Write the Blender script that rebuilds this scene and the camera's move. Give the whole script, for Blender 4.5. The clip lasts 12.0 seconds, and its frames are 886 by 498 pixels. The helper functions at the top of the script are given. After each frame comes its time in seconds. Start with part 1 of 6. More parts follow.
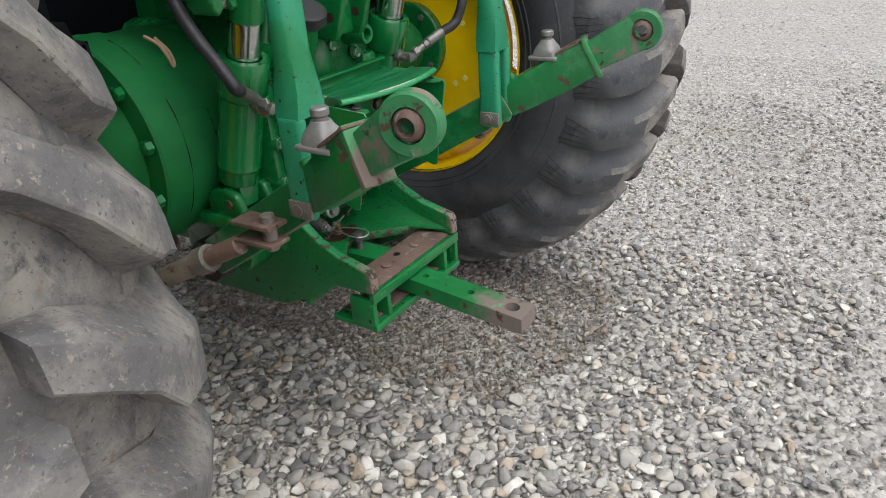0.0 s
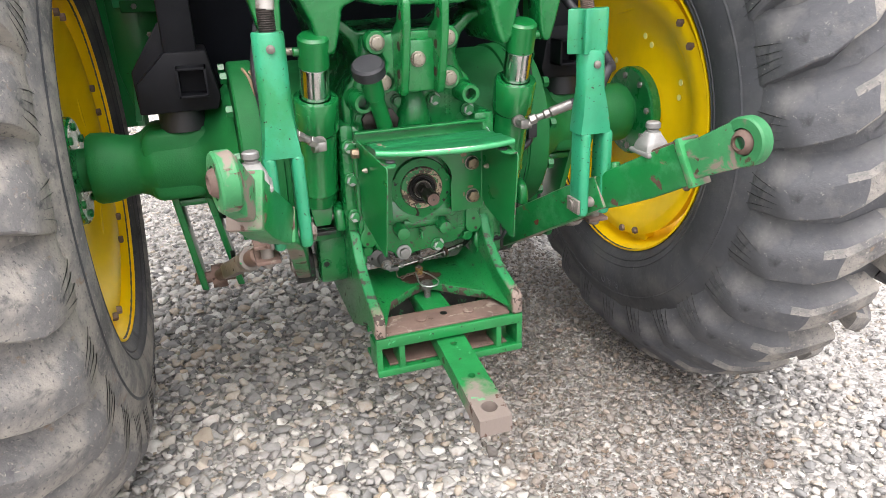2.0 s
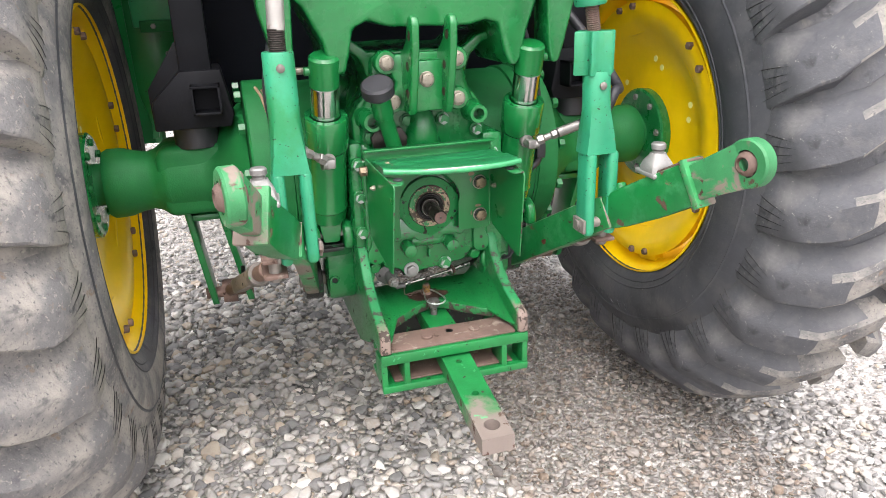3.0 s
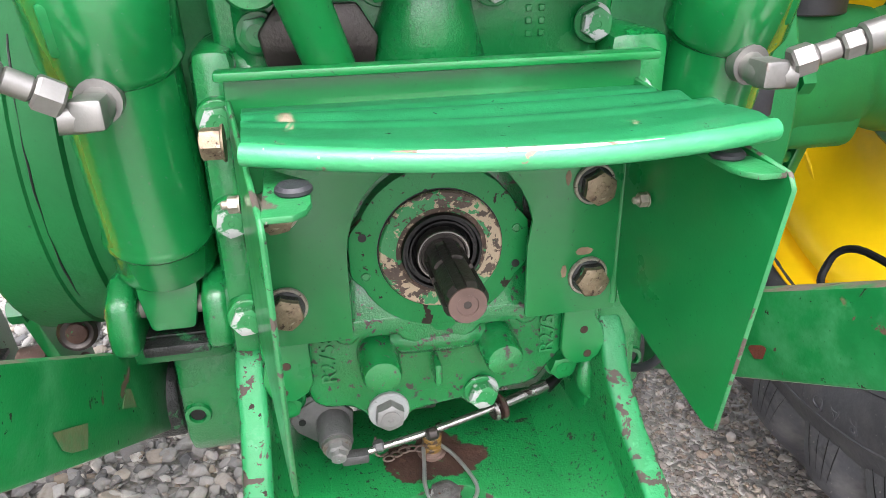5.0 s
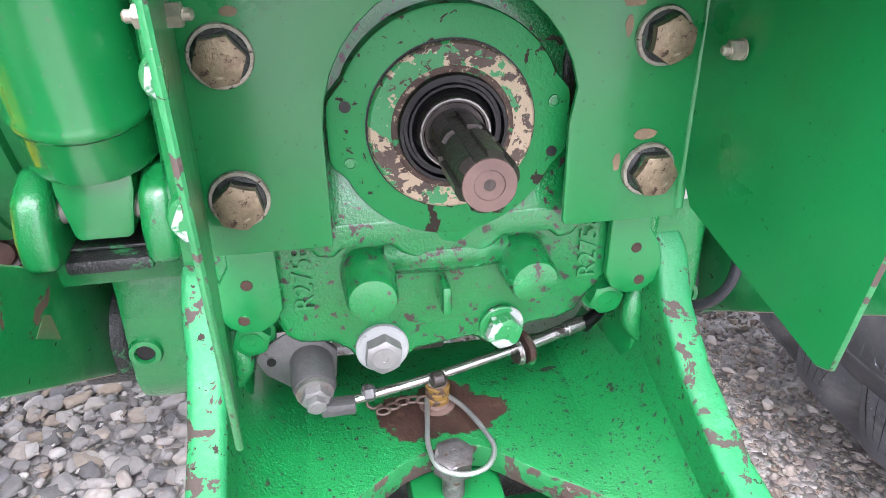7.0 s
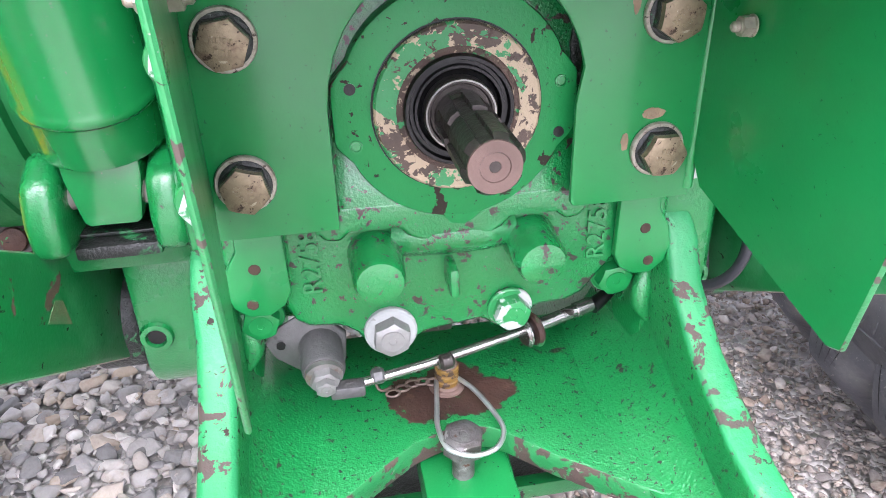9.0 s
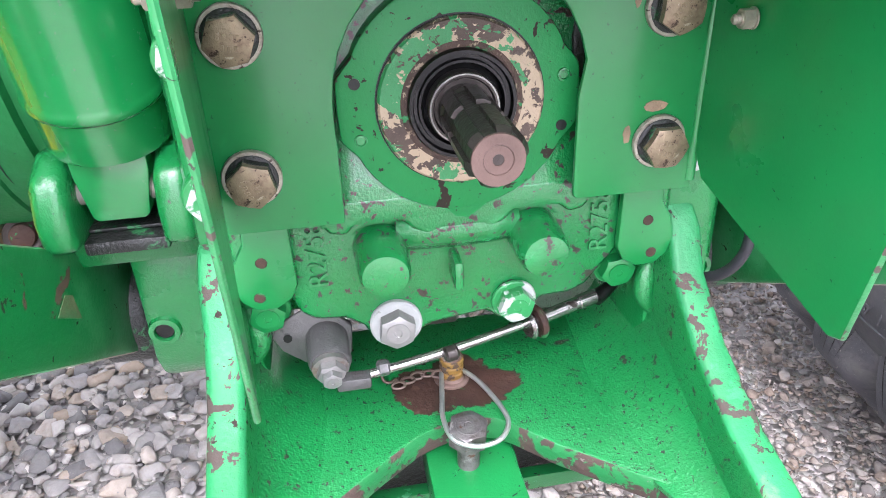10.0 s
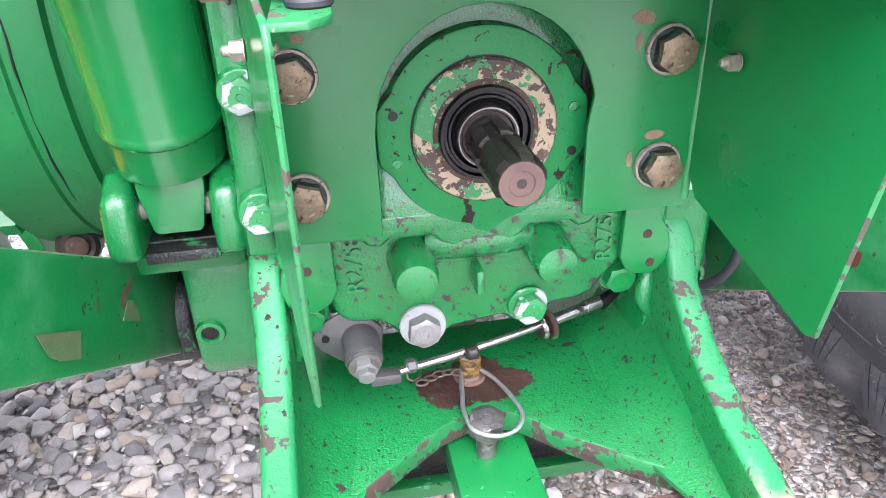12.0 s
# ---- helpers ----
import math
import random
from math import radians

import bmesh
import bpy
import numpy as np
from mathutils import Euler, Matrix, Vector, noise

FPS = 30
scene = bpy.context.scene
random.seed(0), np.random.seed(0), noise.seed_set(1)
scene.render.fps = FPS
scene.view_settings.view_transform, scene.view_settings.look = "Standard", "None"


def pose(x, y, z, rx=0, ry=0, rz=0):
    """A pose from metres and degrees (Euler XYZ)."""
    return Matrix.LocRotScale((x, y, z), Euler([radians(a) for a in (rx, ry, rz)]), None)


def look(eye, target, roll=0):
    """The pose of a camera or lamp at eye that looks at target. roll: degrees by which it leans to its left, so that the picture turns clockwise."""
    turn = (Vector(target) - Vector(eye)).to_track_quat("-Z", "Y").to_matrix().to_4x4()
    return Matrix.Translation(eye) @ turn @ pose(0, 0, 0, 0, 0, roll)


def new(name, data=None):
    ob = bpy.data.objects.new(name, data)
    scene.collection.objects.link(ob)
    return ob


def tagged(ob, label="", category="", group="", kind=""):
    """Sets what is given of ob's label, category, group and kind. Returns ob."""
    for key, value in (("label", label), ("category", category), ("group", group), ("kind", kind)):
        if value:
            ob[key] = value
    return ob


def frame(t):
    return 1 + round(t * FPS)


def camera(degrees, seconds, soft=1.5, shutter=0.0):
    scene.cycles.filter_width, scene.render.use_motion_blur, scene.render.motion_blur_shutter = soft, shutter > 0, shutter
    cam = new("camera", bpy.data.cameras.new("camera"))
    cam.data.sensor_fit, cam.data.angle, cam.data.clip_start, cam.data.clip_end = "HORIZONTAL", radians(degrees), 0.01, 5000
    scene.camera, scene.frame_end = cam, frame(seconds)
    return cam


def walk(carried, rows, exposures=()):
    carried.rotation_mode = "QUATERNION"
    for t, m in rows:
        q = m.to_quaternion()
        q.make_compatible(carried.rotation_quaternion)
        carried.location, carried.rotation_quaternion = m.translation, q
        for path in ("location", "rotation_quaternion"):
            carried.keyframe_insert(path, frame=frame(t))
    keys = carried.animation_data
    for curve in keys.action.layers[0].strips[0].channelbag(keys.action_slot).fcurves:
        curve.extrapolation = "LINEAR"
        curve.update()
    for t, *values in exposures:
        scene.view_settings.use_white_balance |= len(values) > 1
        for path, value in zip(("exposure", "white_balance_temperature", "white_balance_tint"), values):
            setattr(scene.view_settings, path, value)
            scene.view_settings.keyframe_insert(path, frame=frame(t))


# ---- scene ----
cam = camera(64.2, 12.0, 0.35)
PATH = [
    (0, (-1.219, -1.07, 1.332), (0.262, -0.067, 0.438), -4.3),
    (0.5, (-0.937, -1.198, 1.283), (0.288, 0.123, 0.415), -5.3),
    (0.7, (-0.802, -1.235, 1.311), (0.318, 0.181, 0.452), -4.4),
    (1, (-0.681, -1.318, 1.301), (0.299, 0.217, 0.473), -4.0),
    (1.5, (-0.508, -1.49, 1.32), (0.193, 0.206, 0.524), -2.8),
    (2, (-0.464, -1.568, 1.345), (0.104, 0.195, 0.591), -2.2),
    (2.5, (-0.458, -1.589, 1.345), (0.08, 0.195, 0.619), -2.3),
    (3, (-0.445, -1.588, 1.344), (0.086, 0.209, 0.644), -1.9),
    (3.2, (-0.44, -1.559, 1.333), (0.087, 0.235, 0.624), -1.7),
    (4.8, (-0.125, -0.595, 1.133), (0.236, 1.197, 0.321), -1.4),
    (5, (-0.104, -0.505, 1.078), (0.253, 1.282, 0.254), -1.0),
    (5.5, (-0.092, -0.406, 0.987), (0.269, 1.372, 0.144), -0.4),
    (6, (-0.09, -0.388, 0.96), (0.262, 1.385, 0.103), -0.4),
    (6.5, (-0.085, -0.392, 0.961), (0.255, 1.374, 0.086), -0.4),
    (7, (-0.083, -0.393, 0.962), (0.239, 1.367, 0.068), -0.7),
    (9, (-0.08, -0.392, 0.962), (0.205, 1.35, 0.022), -1.7),
    (9.5, (-0.08, -0.395, 0.962), (0.198, 1.343, 0.011), -2.0),
    (10, (-0.081, -0.397, 0.963), (0.191, 1.341, 0.011), -2.2),
    (10.5, (-0.085, -0.404, 0.969), (0.182, 1.337, 0.021), -2.3),
    (11, (-0.087, -0.406, 0.971), (0.181, 1.335, 0.024), -2.3),
    (11.5, (-0.088, -0.407, 0.974), (0.176, 1.337, 0.032), -2.2),
    (12, (-0.11, -0.448, 0.994), (0.174, 1.301, 0.066), -2.0),
]
EXPOSURES = [(0.0, 0.47, 6420, 10), (0.5, 0.65, 6450, 11), (1.0, 1.0, 6500, 12), (1.5, 1.32, 6550, 13), (2.0, 1.51, 6580, 14), (3.0, 1.66, 6550, 15), (5.0, 2.2, 6350, 16), (5.5, 2.34, 6150, 17), (6.5, 2.64, 6000, 22), (9.0, 2.74, 5980, 23), (12.0, 2.74, 5980, 23)]
walk(cam, [(t, look(eye, target, roll)) for t, eye, target, roll in PATH], EXPOSURES)

# ---- world and light: bright overcast sky ----
world = bpy.data.worlds.new("overcast_sky")
scene.world = world
world.use_nodes = True
wn, wl = world.node_tree.nodes, world.node_tree.links
bg = wn["Background"]
sky = wn.new("ShaderNodeTexSky")
sky.sky_type, sky.sun_disc = "NISHITA", False
sky.sun_elevation, sky.sun_rotation = radians(61.3), radians(193.5)
sky.air_density, sky.dust_density, sky.ozone_density = 1.0, 4.0, 1.0
pale = wn.new("ShaderNodeHueSaturation")
pale.inputs["Saturation"].default_value = 0.18
wl.new(sky.outputs[0], pale.inputs["Color"])
wl.new(pale.outputs[0], bg.inputs["Color"])
bg.inputs["Strength"].default_value = 0.15
sun = new("sun", bpy.data.lights.new("sun", "SUN"))
sun.data.energy, sun.data.angle, sun.data.color = 0.8, radians(80), (1.0, 0.975, 0.945)
sun.matrix_world = look((-0.6, -2.5, 4.7), (0, 0, 0))


# ---- materials ----
def mat(name, base, rough=0.5, metal=0.0, vary=0.12, vscale=6.0, bump=0.1, bscale=120.0, spots=(), coat=0.0, tone=None, island=(), grad=None, spec=0.5):
    """A surface: base colour with soft variation, fine relief, and spots: (colour, scale, threshold, softness, roughness)."""
    m = bpy.data.materials.new(name)
    m.use_nodes = True
    n, l = m.node_tree.nodes, m.node_tree.links
    b = n["Principled BSDF"]
    b.inputs["Metallic"].default_value = metal
    b.inputs["Specular IOR Level"].default_value = spec
    b.inputs["Coat Weight"].default_value = coat
    b.inputs["Coat Roughness"].default_value = 0.16
    co = n.new("ShaderNodeTexCoord").outputs["Object"]

    def noise_tex(scale, detail=6.0, rough_=0.6, dist=0.0):
        t = n.new("ShaderNodeTexNoise")
        t.inputs["Scale"].default_value, t.inputs["Detail"].default_value = scale, detail
        t.inputs["Roughness"].default_value, t.inputs["Distortion"].default_value = rough_, dist
        l.new(co, t.inputs["Vector"])
        return t.outputs["Fac"]

    def mix(fac, a, c):
        k = n.new("ShaderNodeMix")
        k.data_type = "RGBA"
        l.new(fac, k.inputs["Factor"])
        for sock, v in ((k.inputs["A"], a), (k.inputs["B"], c)):
            if isinstance(v, tuple):
                sock.default_value = (*v, 1)
            else:
                l.new(v, sock)
        return k.outputs["Result"]

    def ramp(fac, lo, hi):
        r = n.new("ShaderNodeMapRange")
        r.clamp = True
        r.inputs["From Min"].default_value, r.inputs["From Max"].default_value = lo, hi
        l.new(fac, r.inputs["Value"])
        return r.outputs["Result"]

    dark = tuple(max(0, c * (1 - vary)) for c in base)
    light = tuple(min(1, c * (1 + vary)) for c in base)
    big = ramp(noise_tex(vscale, 5), 0.3, 0.7)
    col = mix(big, dark, light)
    fine = ramp(noise_tex(vscale * 14, 4), 0.25, 0.75)
    col = mix(fine, col, mix(big, tuple(c * 0.93 for c in dark), tuple(min(1, c * 1.05) for c in light)))
    if tone:
        other, tscale, lo, hi = tone
        col = mix(ramp(noise_tex(tscale, 7, 0.65), lo, hi), col, other)
    if grad:
        axis, lo, hi, other = grad
        sep = n.new("ShaderNodeSeparateXYZ")
        l.new(co, sep.inputs[0])
        ad = n.new("ShaderNodeMath")
        ad.operation = "MULTIPLY_ADD"
        ad.inputs[1].default_value = 0.22
        l.new(noise_tex(22, 6, 0.65), ad.inputs[0])
        l.new(sep.outputs[axis], ad.inputs[2])
        col = mix(ramp(ad.outputs[0], lo + 0.11, hi + 0.11), col, other)
    if island:
        g = n.new("ShaderNodeNewGeometry")
        cr = n.new("ShaderNodeValToRGB")
        cr.color_ramp.interpolation = "LINEAR"
        while len(cr.color_ramp.elements) < len(island):
            cr.color_ramp.elements.new(0.5)
        for k, (pos, tint) in enumerate(island):
            cr.color_ramp.elements[k].position = pos
            cr.color_ramp.elements[k].color = (*tint, 1)
        l.new(g.outputs["Random Per Island"], cr.inputs["Fac"])
        k = n.new("ShaderNodeMix")
        k.data_type, k.blend_type = "RGBA", "MULTIPLY"
        k.inputs["Factor"].default_value = 1.0
        l.new(cr.outputs["Color"], k.inputs["A"])
        l.new(col, k.inputs["B"])
        col = k.outputs["Result"]
    rg = n.new("ShaderNodeMapRange")
    rg.inputs["To Min"].default_value, rg.inputs["To Max"].default_value = max(0.03, rough - 0.1), min(1, rough + 0.12)
    l.new(noise_tex(vscale * 3, 5), rg.inputs["Value"])
    rgo = rg.outputs["Result"]
    height = noise_tex(bscale, 3)
    for colour, scale, thr, soft, srough in spots:
        f = ramp(noise_tex(scale, 5, 0.62, 0.4), thr, thr + soft)
        col = mix(f, col, colour)
        rm = n.new("ShaderNodeMix")
        l.new(f, rm.inputs["Factor"])
        l.new(rgo, rm.inputs["A"])
        rm.inputs["B"].default_value = srough
        rgo = rm.outputs["Result"]
    l.new(col, b.inputs["Base Color"])
    l.new(rgo, b.inputs["Roughness"])
    bp = n.new("ShaderNodeBump")
    bp.inputs["Strength"].default_value, bp.inputs["Distance"].default_value = bump, 0.002
    l.new(height, bp.inputs["Height"])
    l.new(bp.outputs["Normal"], b.inputs["Normal"])
    return m


RUST = (0.075, 0.038, 0.026)
TAN = (0.42, 0.34, 0.24)
GREEN = (0.004, 0.152, 0.035)
LIGHT_GREEN = (0.045, 0.27, 0.11)
CHIP = (0.019, 0.0115, 0.008)
FINE = ((0.006, 0.07, 0.02), 240, 0.665, 0.04, 0.6)
green_paint = mat("green_paint", GREEN, 0.3, vary=0.12, vscale=5, bump=0.05, bscale=300, spots=(((0.012, 0.21, 0.06), 9, 0.6, 0.15, 0.45), (CHIP, 34, 0.725, 0.012, 0.8), (CHIP, 85, 0.705, 0.015, 0.8), FINE), coat=0.35, spec=0.4)
green_cast = mat("green_cast_iron_paint", GREEN, 0.27, vary=0.16, vscale=7, bump=0.3, bscale=430, spots=(((0.012, 0.21, 0.06), 8, 0.62, 0.15, 0.4), (CHIP, 30, 0.715, 0.012, 0.8), (CHIP, 95, 0.70, 0.015, 0.8), FINE), coat=0.5, spec=0.4)
green_dusty = mat("dusty_green_casting", tuple(0.85 * c for c in GREEN), 0.6, vary=0.2, vscale=6, bump=0.25, bscale=230, spots=(((0.012, 0.18, 0.055), 7, 0.6, 0.15, 0.6), (CHIP, 34, 0.74, 0.012, 0.8), (CHIP, 120, 0.71, 0.015, 0.8), FINE), coat=0.0, spec=0.35)
green_worn = mat("green_paint_chipped", GREEN, 0.36, vary=0.18, vscale=8, bump=0.2, bscale=420, spots=((CHIP, 30, 0.645, 0.015, 0.8), (CHIP, 110, 0.66, 0.015, 0.8), (LIGHT_GREEN, 40, 0.66, 0.02, 0.5), FINE), coat=0.25)
fork_paint = mat("teal_faded_green_paint", (0.018, 0.25, 0.125), 0.42, vary=0.16, vscale=9, bump=0.25, bscale=150, spots=((CHIP, 40, 0.66, 0.012, 0.8), (CHIP, 140, 0.65, 0.015, 0.8), ((0.2, 0.13, 0.08), 11, 0.68, 0.03, 0.8)), tone=((0.012, 0.2, 0.07), 5, 0.5, 0.62), coat=0.15)
green_sun = mat("sun_faded_green_paint", (0.02, 0.26, 0.095), 0.36, vary=0.16, vscale=9, bump=0.25, bscale=150, spots=((CHIP, 34, 0.70, 0.012, 0.8), (CHIP, 120, 0.69, 0.015, 0.8), (TAN, 12, 0.70, 0.03, 0.8)), coat=0.25)
edge_wear = mat("chipped_paint_edge", (0.016, 0.165, 0.05), 0.4, vary=0.2, vscale=20, bump=0.4, bscale=200, spots=(((0.062, 0.042, 0.034), 38, 0.56, 0.02, 0.8), ((0.25, 0.225, 0.19), 75, 0.70, 0.02, 0.6), (CHIP, 110, 0.66, 0.02, 0.8)), coat=0.3)
lid_edge = mat("rubbed_lid_edge", (0.028, 0.26, 0.095), 0.36, vary=0.2, vscale=20, bump=0.3, bscale=200, spots=(((0.2, 0.12, 0.09), 44, 0.64, 0.02, 0.8), ((0.5, 0.48, 0.44), 60, 0.68, 0.03, 0.5)), coat=0.3)
bare_white = mat("rubbed_pale_metal", (0.5, 0.48, 0.45), 0.4, 0.2, vary=0.2, vscale=40, bump=0.3, bscale=300, spots=(((0.2, 0.12, 0.09), 60, 0.55, 0.04, 0.7), ((0.03, 0.25, 0.09), 30, 0.6, 0.04, 0.5)))
yellow_paint = mat("yellow_wheel_paint", (0.88, 0.58, 0.0), 0.45, spec=0.3, vary=0.08, vscale=5, bump=0.05, bscale=60, spots=(((0.12, 0.06, 0.02), 18, 0.76, 0.02, 0.8),), coat=0.08)
rubber = mat("dusty_tread_rubber", (0.16, 0.156, 0.155), 0.8, vary=0.3, vscale=5, bump=1.0, bscale=130, spec=0.3, tone=((0.31, 0.285, 0.25), 10, 0.42, 0.66), spots=(((0.085, 0.084, 0.088), 22, 0.57, 0.14, 0.8), ((0.28, 0.26, 0.23), 120, 0.59, 0.08, 0.9), ((0.1, 0.098, 0.1), 150, 0.58, 0.1, 0.8), ((0.2, 0.15, 0.115), 28, 0.62, 0.1, 0.9), ((0.27, 0.26, 0.24), 320, 0.65, 0.05, 0.9)))
rubber_mid = mat("weathered_shoulder_rubber", (0.07, 0.072, 0.079), 0.66, vary=0.35, vscale=4, bump=0.9, bscale=90, tone=((0.155, 0.15, 0.147), 7, 0.48, 0.74), spots=(((0.15, 0.143, 0.132), 24, 0.64, 0.12, 0.9), ((0.03, 0.031, 0.035), 15, 0.58, 0.14, 0.8), ((0.25, 0.24, 0.225), 130, 0.66, 0.04, 0.9), ((0.2, 0.195, 0.185), 330, 0.65, 0.04, 0.9)))
rubber_dark = mat("tyre_sidewall_rubber", (0.042, 0.044, 0.05), 0.58, vary=0.35, vscale=5, bump=0.6, bscale=70, tone=((0.09, 0.09, 0.09), 7, 0.48, 0.74), spots=(((0.2, 0.195, 0.185), 90, 0.68, 0.04, 0.9), ((0.16, 0.155, 0.145), 260, 0.66, 0.04, 0.9)))
black_paint = mat("black_frame_paint", (0.0045, 0.005, 0.007), 0.62, spec=0.2, vary=0.3, vscale=9, bump=0.2, bscale=150)
black_plastic = mat("black_rubber_hose", (0.02, 0.02, 0.024), 0.5, vary=0.25, vscale=20, bump=0.2, bscale=300)
# Near-black colour carries the shade below the cab and round the axle.
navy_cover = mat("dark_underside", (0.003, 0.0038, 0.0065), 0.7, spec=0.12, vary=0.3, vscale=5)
steel = mat("bare_steel", (0.27, 0.26, 0.245), 0.42, 0.8, vary=0.22, vscale=25, bump=0.08, bscale=700, spots=(((0.2, 0.13, 0.09), 30, 0.64, 0.1, 0.7),))
chrome = mat("chrome_rod", (0.6, 0.6, 0.59), 0.16, 1.0, vary=0.06, vscale=20, bump=0.05, bscale=200, spots=(((0.3, 0.2, 0.14), 24, 0.74, 0.08, 0.6),))
rod_steel = mat("worn_bright_steel", (0.47, 0.45, 0.42), 0.32, 0.6, vary=0.15, vscale=18, bump=0.15, bscale=200, spots=(((0.24, 0.17, 0.12), 26, 0.62, 0.1, 0.6), ((0.6, 0.59, 0.56), 40, 0.62, 0.1, 0.3)))
control_steel = mat("control_rod_steel", (0.3, 0.29, 0.275), 0.22, 0.95, vary=0.2, vscale=40, bump=0.05, bscale=300, spots=(((0.04, 0.035, 0.03), 45, 0.66, 0.05, 0.5),))
zinc = mat("dull_zinc", (0.24, 0.236, 0.228), 0.5, 0.6, vary=0.2, vscale=30, bump=0.35, bscale=160, spots=(((0.16, 0.1, 0.07), 26, 0.64, 0.08, 0.8),))
brass_bolt = mat("yellow_zinc_bolt", (0.2, 0.155, 0.1), 0.4, 0.6, vary=0.35, vscale=70, bump=0.25, bscale=600, tone=((0.12, 0.08, 0.055), 90, 0.5, 0.62), spots=(((0.05, 0.032, 0.022), 210, 0.6, 0.05, 0.8), ((0.34, 0.3, 0.23), 160, 0.63, 0.04, 0.5), ((0.03, 0.02, 0.015), 420, 0.64, 0.04, 0.8)))
rust_steel = mat("rusty_brown_steel", (0.16, 0.105, 0.085), 0.7, 0.25, vary=0.3, vscale=14, bump=0.4, bscale=160, spots=(((0.3, 0.25, 0.21), 30, 0.6, 0.1, 0.6), ((0.06, 0.03, 0.02), 22, 0.62, 0.06, 0.9)))
worn_steel = mat("worn_grey_brown_steel", (0.2, 0.18, 0.16), 0.6, 0.4, vary=0.3, vscale=16, bump=0.4, bscale=160, spots=(((0.13, 0.08, 0.06), 20, 0.58, 0.1, 0.8), ((0.02, 0.2, 0.06), 24, 0.66, 0.04, 0.6)))
dark_steel = mat("oily_dark_steel", (0.045, 0.038, 0.034), 0.35, 0.6, vary=0.3, vscale=30, bump=0.3, bscale=200)
tip_steel = mat("brown_ground_steel", (0.115, 0.075, 0.063), 0.45, 0.5, vary=0.15, vscale=60, bump=0.15, bscale=400)
seal_black = mat("black_seal", (0.0035, 0.0035, 0.0035), 0.33, spec=0.35, vary=0.3, vscale=60, bump=0.2, bscale=300)
halo = mat("brown_seal_halo", (0.055, 0.034, 0.026), 0.65, vary=0.4, vscale=40, bump=0.5, bscale=400, spec=0.3, spots=(((0.25, 0.19, 0.135), 150, 0.58, 0.04, 0.7), ((0.018, 0.17, 0.055), 60, 0.6, 0.03, 0.5)))
flange_worn = mat("flaked_paint_flange", (0.055, 0.034, 0.026), 0.6, vary=0.3, vscale=30, bump=0.5, bscale=400, spots=(((0.34, 0.26, 0.18), 80, 0.47, 0.02, 0.7), ((0.018, 0.18, 0.055), 34, 0.53, 0.012, 0.4), ((0.05, 0.03, 0.022), 130, 0.6, 0.02, 0.8), ((0.36, 0.28, 0.2), 190, 0.63, 0.02, 0.7)))
white_mark = mat("white_paint_mark", (0.36, 0.375, 0.36), 0.5, vary=0.1, vscale=40, bump=0.3, bscale=200, spots=(((0.015, 0.18, 0.05), 34, 0.44, 0.03, 0.4),))
white_washer = mat("white_painted_washer", (0.28, 0.29, 0.28), 0.6, spec=0.3, vary=0.1, vscale=40, bump=0.3, bscale=200, spots=(((0.2, 0.2, 0.19), 60, 0.62, 0.03, 0.5),))
# Black oil; also colours in shade under the floor plate and in gaps.
oily = mat("black_oil_and_shade", (0.008, 0.009, 0.008), 0.4, vary=0.4, vscale=60, bump=0.8, bscale=300, spots=(((0.015, 0.12, 0.04), 60, 0.6, 0.04, 0.5),))
yellow_ring = mat("yellow_pin_rings", (0.17, 0.095, 0.018), 0.5, vary=0.2, vscale=80, bump=0.3, bscale=300, spots=(((0.05, 0.03, 0.02), 110, 0.5, 0.05, 0.7),))
pale_hole = mat("hole_light_yellow", (0.9, 0.8, 0.3), 0.5)
dull_grey = mat("dull_grey_metal", (0.085, 0.084, 0.082), 0.5, 0.5, vary=0.2, vscale=30, bump=0.4, bscale=200, spots=(((0.2, 0.2, 0.195), 50, 0.6, 0.08, 0.5),))
bolt_grey = mat("worn_grey_bolt", (0.13, 0.125, 0.12), 0.5, 0.6, vary=0.3, vscale=40, bump=0.35, bscale=250, tone=((0.07, 0.06, 0.055), 50, 0.5, 0.65), spots=(((0.27, 0.26, 0.25), 90, 0.64, 0.05, 0.5), ((0.11, 0.055, 0.035), 70, 0.64, 0.05, 0.8)))
chain_steel = mat("brown_chain_steel", (0.1, 0.07, 0.055), 0.5, 0.5, vary=0.3, vscale=60, bump=0.2, bscale=300)
stain = mat("bare_brown_rust", (0.04, 0.02, 0.014), 0.65, 0.0, vary=0.4, vscale=25, bump=0.5, bscale=200, spec=0.3, spots=(((0.012, 0.14, 0.04), 55, 0.61, 0.02, 0.5), ((0.075, 0.042, 0.03), 40, 0.6, 0.06, 0.7), ((0.012, 0.008, 0.007), 90, 0.62, 0.04, 0.7)))
flange_grey = mat("grey_die_cast_flange", (0.1, 0.098, 0.095), 0.5, 0.5, vary=0.2, vscale=30, bump=0.4, bscale=200, spots=(((0.05, 0.05, 0.048), 60, 0.6, 0.06, 0.6),))
cast_grey = mat("pale_grey_casting", (0.26, 0.255, 0.245), 0.55, 0.3, vary=0.2, vscale=20, bump=0.5, bscale=140, spots=(((0.2, 0.15, 0.11), 26, 0.64, 0.06, 0.8),))
washer_zinc = mat("pale_zinc_washer", (0.3, 0.275, 0.23), 0.42, 0.5, vary=0.3, vscale=60, bump=0.2, bscale=600, tone=((0.15, 0.12, 0.09), 70, 0.52, 0.66), spots=(((0.05, 0.035, 0.025), 200, 0.62, 0.05, 0.8),))
